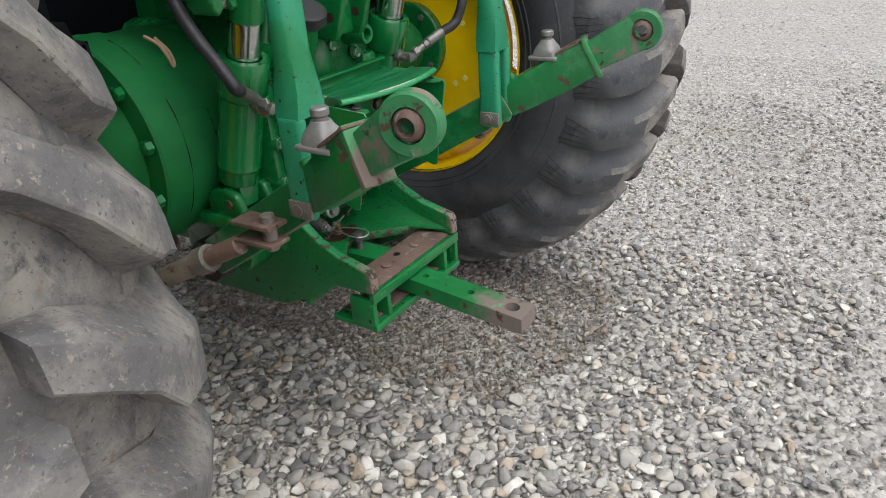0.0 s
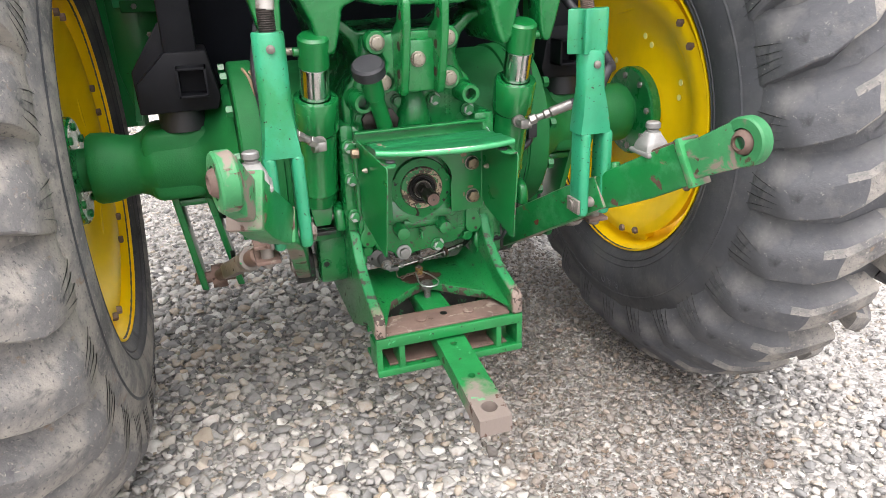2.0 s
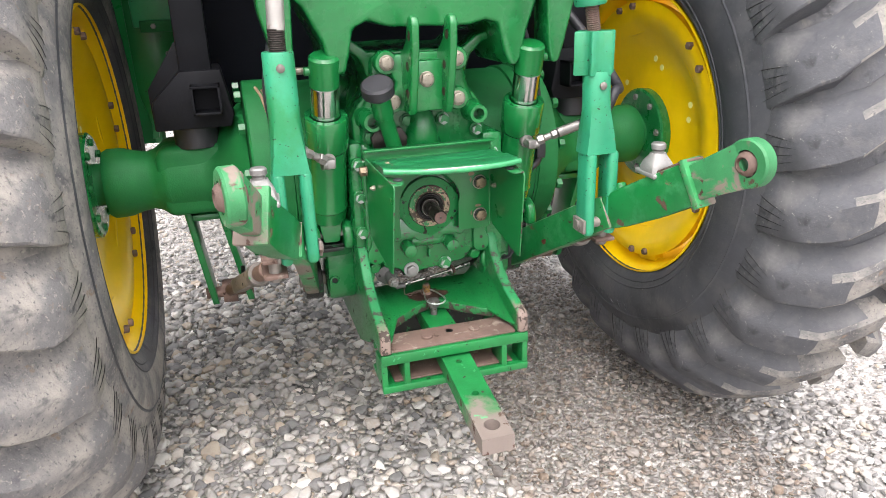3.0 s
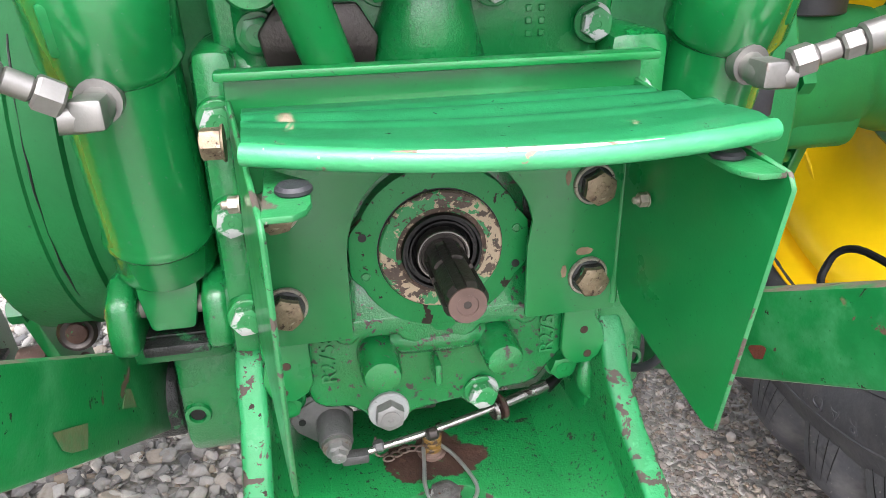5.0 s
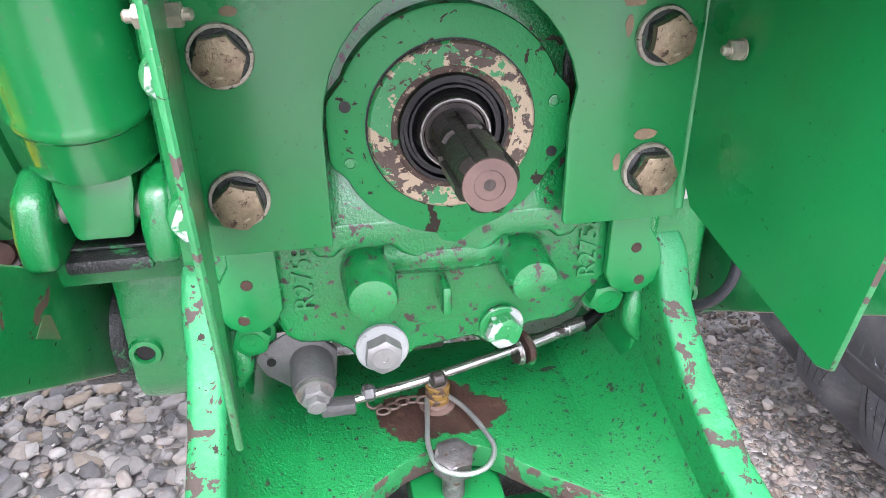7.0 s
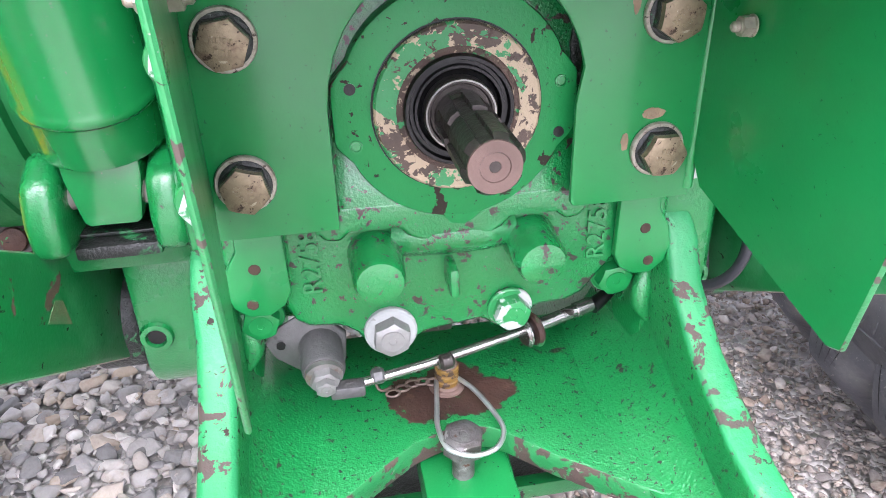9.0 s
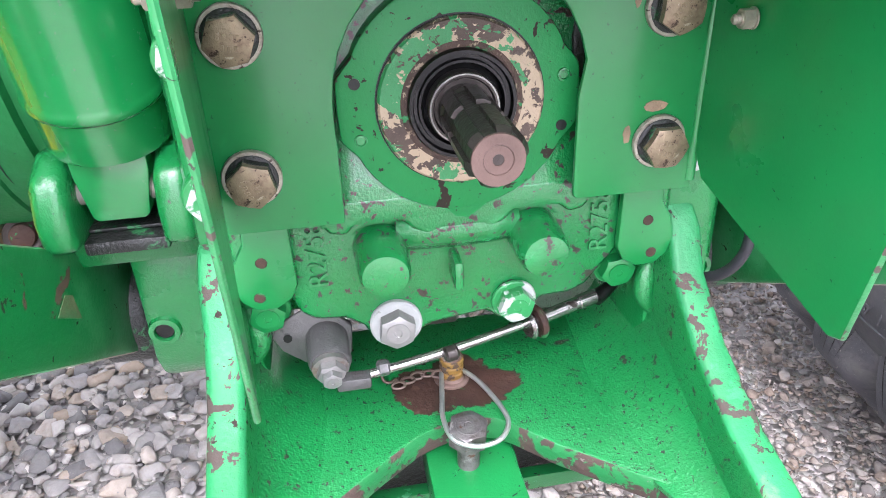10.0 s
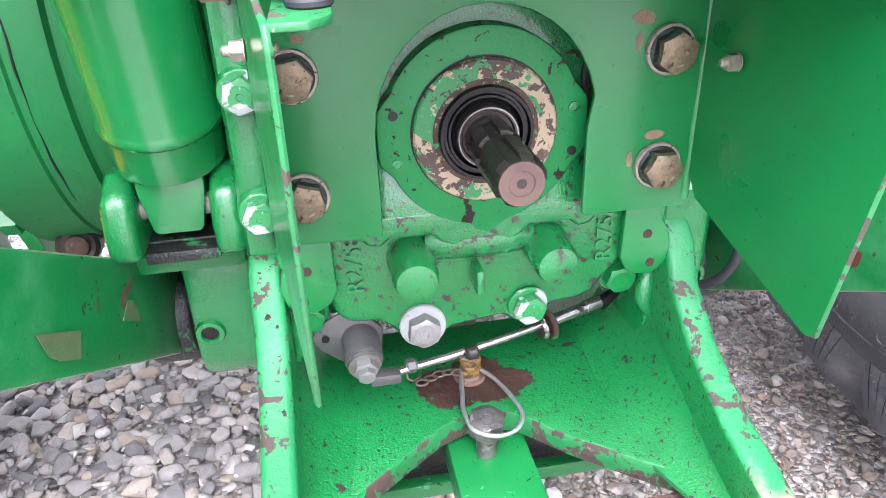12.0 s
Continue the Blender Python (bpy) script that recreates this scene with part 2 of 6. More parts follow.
tan_zinc = mat("pale_tan_zinc", (0.29, 0.26, 0.21), 0.4, 0.6, vary=0.3, vscale=60, bump=0.15, bscale=700, spots=(((0.09, 0.065, 0.045), 130, 0.58, 0.08, 0.8),))
wire_steel = mat("spring_wire", (0.5, 0.52, 0.5), 0.35, 0.8, vary=0.15, vscale=40)
stone_mat = mat("crushed_limestone", (0.9, 0.89, 0.87), 0.85, vary=0.2, vscale=30, bump=1.0, bscale=120, tone=((0.62, 0.55, 0.48), 30.0, 0.5, 0.72), spots=(((0.4, 0.36, 0.32), 60, 0.64, 0.1, 0.9),),
                island=((0.0, (0.2, 0.2, 0.198)), (0.2, (0.33, 0.325, 0.315)), (0.45, (0.47, 0.455, 0.43)), (0.7, (0.6, 0.575, 0.535)), (0.8, (0.48, 0.4, 0.31)), (0.88, (0.66, 0.635, 0.59)), (1.0, (0.85, 0.83, 0.785))))
# Lighter copy of the limestone, offsets the shaded sides of far stones.
pale_stone = mat("lightened_limestone", (0.93, 0.92, 0.9), 0.9, vary=0.12, vscale=26, bump=0.6, bscale=120, spec=0.2, tone=((0.75, 0.7, 0.64), 30.0, 0.5, 0.72),
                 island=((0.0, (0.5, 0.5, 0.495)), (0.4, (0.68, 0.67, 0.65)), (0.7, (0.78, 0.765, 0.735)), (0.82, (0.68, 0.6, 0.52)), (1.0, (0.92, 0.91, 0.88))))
dirty_stone = mat("dirty_limestone", (0.72, 0.69, 0.66), 0.9, vary=0.16, vscale=26, bump=0.7, bscale=170, tone=((0.42, 0.35, 0.29), 22.0, 0.44, 0.68), spots=(((0.26, 0.22, 0.18), 60, 0.6, 0.1, 0.9),),
                  island=((0.0, (0.2, 0.19, 0.185)), (0.3, (0.34, 0.325, 0.305)), (0.55, (0.42, 0.4, 0.375)), (0.75, (0.36, 0.3, 0.245)), (0.88, (0.5, 0.475, 0.445)), (1.0, (0.62, 0.6, 0.57))))


def stony_ground():
    """Packed fine gravel: cells of stone in grey tones with dust between."""
    m = bpy.data.materials.new("packed_fine_gravel")
    m.use_nodes = True
    n, l = m.node_tree.nodes, m.node_tree.links
    b = n["Principled BSDF"]
    b.inputs["Roughness"].default_value = 0.9
    co = n.new("ShaderNodeTexCoord").outputs["Object"]
    v = n.new("ShaderNodeTexVoronoi")
    v.inputs["Scale"].default_value = 52
    w = n.new("ShaderNodeTexVoronoi")
    w.inputs["Scale"].default_value = 19
    big = n.new("ShaderNodeTexNoise")
    big.inputs["Scale"].default_value, big.inputs["Detail"].default_value = 0.8, 6
    for t in (v, w, big):
        l.new(co, t.inputs["Vector"])
    r = n.new("ShaderNodeValToRGB")
    r.color_ramp.elements[0].color = (0.24, 0.23, 0.215, 1)
    r.color_ramp.elements[1].color = (0.62, 0.6, 0.57, 1)
    l.new(v.outputs["Color"], r.inputs["Fac"])
    k = n.new("ShaderNodeMix")
    k.data_type = "RGBA"
    k.inputs["A"].default_value = (0.42, 0.395, 0.36, 1)
    l.new(r.outputs["Color"], k.inputs["B"])
    f = n.new("ShaderNodeMapRange")
    f.inputs["From Min"].default_value, f.inputs["From Max"].default_value = 0.35, 0.6
    f.inputs["To Min"].default_value, f.inputs["To Max"].default_value = 0.45, 0.95
    l.new(big.outputs["Fac"], f.inputs["Value"])
    l.new(f.outputs["Result"], k.inputs["Factor"])
    l.new(k.outputs["Result"], b.inputs["Base Color"])
    ad = n.new("ShaderNodeMath")
    ad.operation = "ADD"
    l.new(v.outputs["Distance"], ad.inputs[0])
    l.new(w.outputs["Distance"], ad.inputs[1])
    bp = n.new("ShaderNodeBump")
    bp.invert = True
    bp.inputs["Strength"].default_value, bp.inputs["Distance"].default_value = 1.0, 0.012
    l.new(ad.outputs[0], bp.inputs["Height"])
    l.new(bp.outputs["Normal"], b.inputs["Normal"])
    return m


earth_mat = stony_ground()


half_worn = mat("half_worn_green_steel", (0.02, 0.2, 0.06), 0.5, vary=0.2, vscale=14, bump=0.35, bscale=160, tone=((0.17, 0.13, 0.105), 8, 0.46, 0.54), spots=((RUST, 30, 0.6, 0.04, 0.8),))
bare_tan = mat("bare_tan_primer", (0.17, 0.115, 0.07), 0.7, vary=0.25, vscale=60, bump=0.3, bscale=400)
lip_wear = mat("rusty_plate_lip", (0.055, 0.035, 0.028), 0.75, 0.1, vary=0.3, vscale=20, bump=0.5, bscale=200, spots=(((0.014, 0.16, 0.045), 38, 0.52, 0.02, 0.4), ((0.2, 0.17, 0.15), 70, 0.66, 0.03, 0.7)))
rubbed_green = mat("tan_rubbed_green_paint", (0.1, 0.12, 0.055), 0.5, vary=0.2, vscale=30, bump=0.2, bscale=300, tone=((0.03, 0.15, 0.05), 40, 0.45, 0.65))
red_rust = mat("red_brown_rust", (0.1, 0.02, 0.01), 0.7, vary=0.3, vscale=60, bump=0.4, bscale=300)
tan_strap = mat("tan_strap", (0.26, 0.18, 0.11), 0.6, vary=0.15, vscale=30)


support_paint = mat("chipped_green_support", GREEN, 0.34, vary=0.16, vscale=8, bump=0.6, bscale=380, spots=((CHIP, 36, 0.665, 0.01, 0.8), (CHIP, 110, 0.64, 0.01, 0.8), (CHIP, 260, 0.62, 0.012, 0.8), (LIGHT_GREEN, 22, 0.74, 0.03, 0.45)), coat=0.35, grad=("Y", -0.15, -0.175, (0.16, 0.12, 0.1)))
flange_paint = mat("flange_paint_chipped", (0.006, 0.165, 0.04), 0.42, vary=0.14, vscale=8, bump=0.15, bscale=400, spec=0.3, spots=((CHIP, 42, 0.61, 0.01, 0.8), (CHIP, 120, 0.635, 0.012, 0.8), FINE), coat=0.05)
cover_paint = mat("glossy_chipped_casting_paint", GREEN, 0.18, vary=0.14, vscale=7, bump=0.5, bscale=430, spots=(((0.012, 0.21, 0.06), 12, 0.6, 0.12, 0.3), (CHIP, 46, 0.615, 0.01, 0.8), (CHIP, 120, 0.60, 0.012, 0.8), FINE), coat=0.9, spec=0.4)
link_paint = mat("rubbed_link_paint", GREEN, 0.36, tone=((0.03, 0.2, 0.07), 9, 0.5, 0.6), vary=0.14, vscale=7, bump=0.15, bscale=300, spots=(((0.012, 0.2, 0.055), 6, 0.58, 0.12, 0.4), ((0.13, 0.1, 0.055), 13, 0.66, 0.03, 0.7), ((0.085, 0.05, 0.033), 22, 0.63, 0.012, 0.8), (CHIP, 80, 0.68, 0.015, 0.8), FINE), coat=0.35, spec=0.4)
cylinder_paint = mat("glossy_green_paint", GREEN, 0.2, vary=0.1, vscale=5, bump=0.04, bscale=300, spots=(((0.012, 0.2, 0.055), 9, 0.6, 0.15, 0.3), (CHIP, 50, 0.74, 0.012, 0.8), FINE), coat=0.8, spec=0.5)
rim_paint = mat("chipped_plate_rim", (0.013, 0.172, 0.056), 0.45, spec=0.35, vary=0.2, vscale=14, bump=0.4, bscale=200, spots=(((0.03, 0.21, 0.08), 30, 0.62, 0.04, 0.45), ((0.052, 0.038, 0.031), 48, 0.55, 0.012, 0.8), (CHIP, 120, 0.65, 0.015, 0.8)), coat=0.0, grad=("Y", -0.125, -0.165, (0.2, 0.15, 0.125)))
drawbar_mat = mat("half_worn_green_bar", GREEN, 0.5, vary=0.2, vscale=14, bump=0.35, bscale=160, spots=((RUST, 26, 0.62, 0.03, 0.8), ((0.1, 0.35, 0.16), 16, 0.66, 0.05, 0.5)), grad=("Y", -0.33, -0.39, (0.19, 0.155, 0.135)))
tongue_mat = mat("worn_link_end", (0.03, 0.2, 0.07), 0.5, vary=0.2, vscale=14, bump=0.4, bscale=160, spots=((RUST, 30, 0.6, 0.03, 0.8), ((0.2, 0.16, 0.13), 14, 0.52, 0.06, 0.7)), grad=("Y", -0.655, -0.69, (0.2, 0.15, 0.125)))


# ---- mesh helpers ----
def joined(*bms):
    out = bmesh.new()
    for b in bms:
        me = bpy.data.meshes.new("tmp")
        b.to_mesh(me)
        b.free()
        out.from_mesh(me)
        bpy.data.meshes.remove(me)
    return out


def bevelled(bm, w, seg=2, angle=30):
    if w > 0:
        es = [e for e in bm.edges if len(e.link_faces) == 2 and e.calc_face_angle(0) > radians(angle)]
        bmesh.ops.bevel(bm, geom=es, offset=w, segments=seg, affect="EDGES", profile=0.5, clamp_overlap=True)
    return bm


def box(x0, x1, y0, y1, z0, z1, bev=0.003, seg=2):
    bm = bmesh.new()
    bmesh.ops.create_cube(bm, size=1, matrix=Matrix.Translation(((x0 + x1) / 2, (y0 + y1) / 2, (z0 + z1) / 2)) @ Matrix.Diagonal((x1 - x0, y1 - y0, z1 - z0, 1)))
    return bevelled(bm, bev, seg)


def along(p, axis):
    return Matrix.Translation(p) @ Vector(axis).to_track_quat("Z", "Y").to_matrix().to_4x4()


def lathe(profile, p, axis, seg=32, closed=False):
    """Turns (radius, height) pairs round the axis through p; ends with radius 0 close themselves."""
    bm = bmesh.new()
    m = along(p, axis)
    rings = []
    for r, h in profile:
        if r < 1e-6:
            rings.append([bm.verts.new(m @ Vector((0, 0, h)))])
        else:
            rings.append([bm.verts.new(m @ Vector((r * math.cos(2 * math.pi * i / seg), r * math.sin(2 * math.pi * i / seg), h))) for i in range(seg)])
    pairs = list(zip(rings, rings[1:])) + ([(rings[-1], rings[0])] if closed else [])
    for a, b in pairs:
        for i in range(seg):
            j = (i + 1) % seg
            if len(a) == 1 and len(b) > 1:
                bm.faces.new((a[0], b[i], b[j]))
            elif len(b) == 1 and len(a) > 1:
                bm.faces.new((a[j], a[i], b[0]))
            elif len(a) > 1:
                bm.faces.new((a[i], b[i], b[j], a[j]))
    bmesh.ops.recalc_face_normals(bm, faces=bm.faces)
    return bm


def rod(p0, p1, r, r1=None, seg=24, bev=0.002):
    d = Vector(p1) - Vector(p0)
    h = d.length
    r1 = r if r1 is None else r1
    b = min(bev, r * 0.4, r1 * 0.4, h * 0.4)
    return lathe([(0, 0), (r - b, 0), (r, b), (r1, h - b), (r1 - b, h), (0, h)], p0, d, seg)


def prism(poly, plane, c0, c1, bev=0.002, seg=2):
    """Extrudes a 2D outline; plane 'x', 'y' or 'z' is the axis along which it goes from c0 to c1."""
    bm = bmesh.new()

    def at(u, v, c):
        return {"x": (c, u, v), "y": (u, c, v), "z": (u, v, c)}[plane]

    a = [bm.verts.new(at(u, v, c0)) for u, v in poly]
    b = [bm.verts.new(at(u, v, c1)) for u, v in poly]
    n = len(poly)
    bm.faces.new(a)
    bm.faces.new(b[::-1])
    for i in range(n):
        bm.faces.new((a[i], b[i], b[(i + 1) % n], a[(i + 1) % n]))
    bmesh.ops.recalc_face_normals(bm, faces=bm.faces)
    return bevelled(bm, bev, seg)


def smooth_line(pts, k=6):
    pts = [Vector(p) for p in pts]
    ext = [2 * pts[0] - pts[1]] + pts + [2 * pts[-1] - pts[-2]]
    out = []
    for i in range(1, len(ext) - 2):
        p0, p1, p2, p3 = ext[i - 1:i + 3]
        for s in range(k):
            t = s / k
            out.append(0.5 * (2 * p1 + (p2 - p0) * t + (2 * p0 - 5 * p1 + 4 * p2 - p3) * t * t + (3 * p1 - p0 - 3 * p2 + p3) * t ** 3))
    return out + [pts[-1]]


def tube(pts, r, seg=12, k=6, closed=False):
    """A round hose or wire through the points; r may be a function of 0..1."""
    line = smooth_line(pts, k) if k > 1 else [Vector(p) for p in pts]
    bm = bmesh.new()
    rings = []
    up = Vector((0.31, 0.17, 0.93)).normalized()
    for i, p in enumerate(line):
        d = (line[min(i + 1, len(line) - 1)] - line[max(i - 1, 0)]).normalized()
        u = (up - d * up.dot(d)).normalized()
        v = d.cross(u)
        up = u
        rr = r(i / (len(line) - 1)) if callable(r) else r
        rings.append([bm.verts.new(p + rr * (math.cos(2 * math.pi * j / seg) * u + math.sin(2 * math.pi * j / seg) * v)) for j in range(seg)])
    for a, b in zip(rings, rings[1:]):
        for j in range(seg):
            bm.faces.new((a[j], b[j], b[(j + 1) % seg], a[(j + 1) % seg]))
    bm.faces.new(rings[0])
    bm.faces.new(rings[-1][::-1])
    bmesh.ops.recalc_face_normals(bm, faces=bm.faces)
    return bm


def sweep_box(pts, w, h, bev=0.004):
    """A bar of rectangular section through points; w across (level), h upright; each may be a list."""
    bm = bmesh.new()
    rings = []
    n = len(pts)
    ps = [Vector(p) for p in pts]
    for i, p in enumerate(ps):
        d = (ps[min(i + 1, n - 1)] - ps[max(i - 1, 0)]).normalized()
        s = d.cross(Vector((0, 0, 1))).normalized()
        u = s.cross(d)
        ww = (w[i] if isinstance(w, (list, tuple)) else w) / 2
        hh = (h[i] if isinstance(h, (list, tuple)) else h) / 2
        rings.append([bm.verts.new(p + a * ww * s + b * hh * u) for a, b in ((-1, -1), (1, -1), (1, 1), (-1, 1))])
    for a, b in zip(rings, rings[1:]):
        for j in range(4):
            bm.faces.new((a[j], b[j], b[(j + 1) % 4], a[(j + 1) % 4]))
    bm.faces.new(rings[0])
    bm.faces.new(rings[-1][::-1])
    bmesh.ops.recalc_face_normals(bm, faces=bm.faces)
    return bevelled(bm, bev, 2)


def mesh_of(name, bm, material, sharp=38):
    for f in bm.faces:
        f.smooth = True
    for e in bm.edges:
        e.smooth = not (len(e.link_faces) == 2 and e.calc_face_angle(0) > radians(sharp))
    me = bpy.data.meshes.new(name)
    bm.to_mesh(me)
    bm.free()
    for m in (material if isinstance(material, (list, tuple)) else [material]):
        me.materials.append(m)
    return me


def part(name, bm, material, parent, label="", sharp=38):
    """Links a bmesh as one mesh object under a thing or a part."""
    ob = new(name, mesh_of(name, bm, material, sharp))
    ob.parent = parent
    return tagged(ob, label)


def again(name, me, m, parent, label=""):
    """Another object on mesh data that is already there."""
    ob = new(name, me)
    ob.parent = parent
    ob.matrix_local = m
    return tagged(ob, label)


def hex_bm(af, h, washer=0.0, wt=0.003, dimple=True):
    """A bolt head on the plane z = 0, looking up z."""
    r = af / math.sqrt(3)
    z0 = wt if washer else 0
    bm = bmesh.new()
    rings = []
    for low, round_ in ((True, False), (False, False), (False, True)):
        ring = []
        for i in range(36):
            a = 2 * math.pi * i / 36
            d = (a % (math.pi / 3)) - math.pi / 6
            k = r * 0.83 if round_ else r * math.cos(math.pi / 6) / math.cos(d)
            ring.append(bm.verts.new((k * math.cos(a), k * math.sin(a), z0 if low else z0 + h - 0.6 * (k - r * 0.83))))
        rings.append(ring)
    for a, b in zip(rings, rings[1:]):
        for i in range(36):
            bm.faces.new((a[i], a[(i + 1) % 36], b[(i + 1) % 36], b[i]))
    bm.faces.new(rings[-1])
    bm.faces.new(rings[0][::-1])
    parts = [bm]
    if washer:
        parts.append(lathe([(0, 0), (washer, 0), (washer, wt * 0.7), (washer - 0.001, wt), (0, wt)], (0, 0, 0), (0, 0, 1), 24))
    if dimple:
        parts.append(lathe([(r * 0.62, z0 + h - 0.0003), (r * 0.6, z0 + h + 0.0006), (r * 0.2, z0 + h + 0.0006), (r * 0.15, z0 + h - 0.0005), (0, z0 + h - 0.0005)], (0, 0, 0), (0, 0, 1), 20))
    return joined(*parts)


def turned(axis, spin=0):
    """Matrix that turns z to the axis, with a spin about it."""
    return Vector(axis).to_track_quat("Z", "Y").to_matrix().to_4x4() @ Matrix.Rotation(radians(spin), 4, "Z")


def rimmed(bm, axis, keep=0.92):
    """Gives the rim faces of a plate, those not facing along the axis, the second material."""
    bm.normal_update()
    for f in bm.faces:
        f.material_index = 0 if abs(f.normal[axis]) > keep else 1
    return bm


BACK, UP = (0, -1, 0), (0, 0, 1)

# ---- ground ----
def ground_sheet():
    bm = bmesh.new()
    near = [-3.0 + 0.1 * i for i in range(61)]
    xs = [-400, -80, -20, -8] + near + [8, 20, 80, 400]
    ys = [-400, -80, -20, -8] + near + [8, 20, 80, 400]
    grid = [[bm.verts.new((x, y, -0.016 + 0.006 * noise.noise(Vector((x * 1.7, y * 1.7, 0))) if abs(x) < 5 and abs(y) < 5 else -0.016)) for y in ys] for x in xs]
    for i in range(len(xs) - 1):
        for j in range(len(ys) - 1):
            bm.faces.new((grid[i][j], grid[i + 1][j], grid[i + 1][j + 1], grid[i][j + 1]))
    ob = new("ground", mesh_of("ground", bm, earth_mat))
    return tagged(ob, "grey stone dust ground under the gravel", "ground", kind="structure")


ground_sheet()


def base_stones(points, bev, count, rng):
    """Broken stones: hulls of a few scattered points, with their edges a little worn."""
    out = []
    for _ in range(count):
        bm = bmesh.new()
        for q in rng.normal(size=(points, 3)):
            q = q / np.linalg.norm(q) * rng.uniform(0.85, 1.08)
            bm.verts.new(q)
        r = bmesh.ops.convex_hull(bm, input=bm.verts[:])
        bmesh.ops.delete(bm, geom=list({v for v in r["geom_interior"] + r["geom_unused"] if isinstance(v, bmesh.types.BMVert)}), context="VERTS")
        bmesh.ops.dissolve_limit(bm, angle_limit=radians(8), verts=bm.verts, edges=bm.edges)
        if bev:
            bmesh.ops.bevel(bm, geom=bm.edges[:], offset=bev, segments=1, affect="EDGES", profile=0.5, clamp_overlap=True)
        bmesh.ops.triangulate(bm, faces=bm.faces)
        co = np.array([v.co[:] for v in bm.verts]) * np.array([1.0, rng.uniform(0.62, 0.92), rng.uniform(0.38, 0.6)])
        bm.verts.index_update()
        out.append((co, np.array([[v.index for v in f.verts] for f in bm.faces])))
        bm.free()
    return out


def scatter(name, spots, sizes, points, bev, rng, label, material=None):
    """Thousands of stones in one mesh."""
    kinds = base_stones(points, bev, 24, rng)
    vs, fs, at = [], [], 0
    for (x, y, z), s in zip(spots, sizes):
        co, fa = kinds[rng.integers(len(kinds))]
        a, t1, t2 = rng.uniform(0, 2 * math.pi), rng.normal(0, 0.22), rng.normal(0, 0.22)
        ca, sa = math.cos(a), math.sin(a)
        r = np.array([[ca, -sa, 0], [sa, ca, 0], [0, 0, 1]]) @ np.array([[1, 0, t1], [0, 1, t2], [-t1, -t2, 1]])
        vs.append(co @ r.T * s + (x, y, z))
        fs.append(fa + at)
        at += len(co)
    v, f = np.concatenate(vs), np.concatenate(fs)
    me = bpy.data.meshes.new(name)
    me.vertices.add(len(v))
    me.vertices.foreach_set("co", v.astype(np.float32).ravel())
    me.loops.add(f.size)
    me.loops.foreach_set("vertex_index", f.astype(np.int32).ravel())
    me.polygons.add(len(f))
    me.polygons.foreach_set("loop_start", np.arange(0, f.size, 3, dtype=np.int32))
    me.update(calc_edges=True)
    me.materials.append(material or stone_mat)
    return tagged(new(name, me), label, "gravel", kind="stuff")


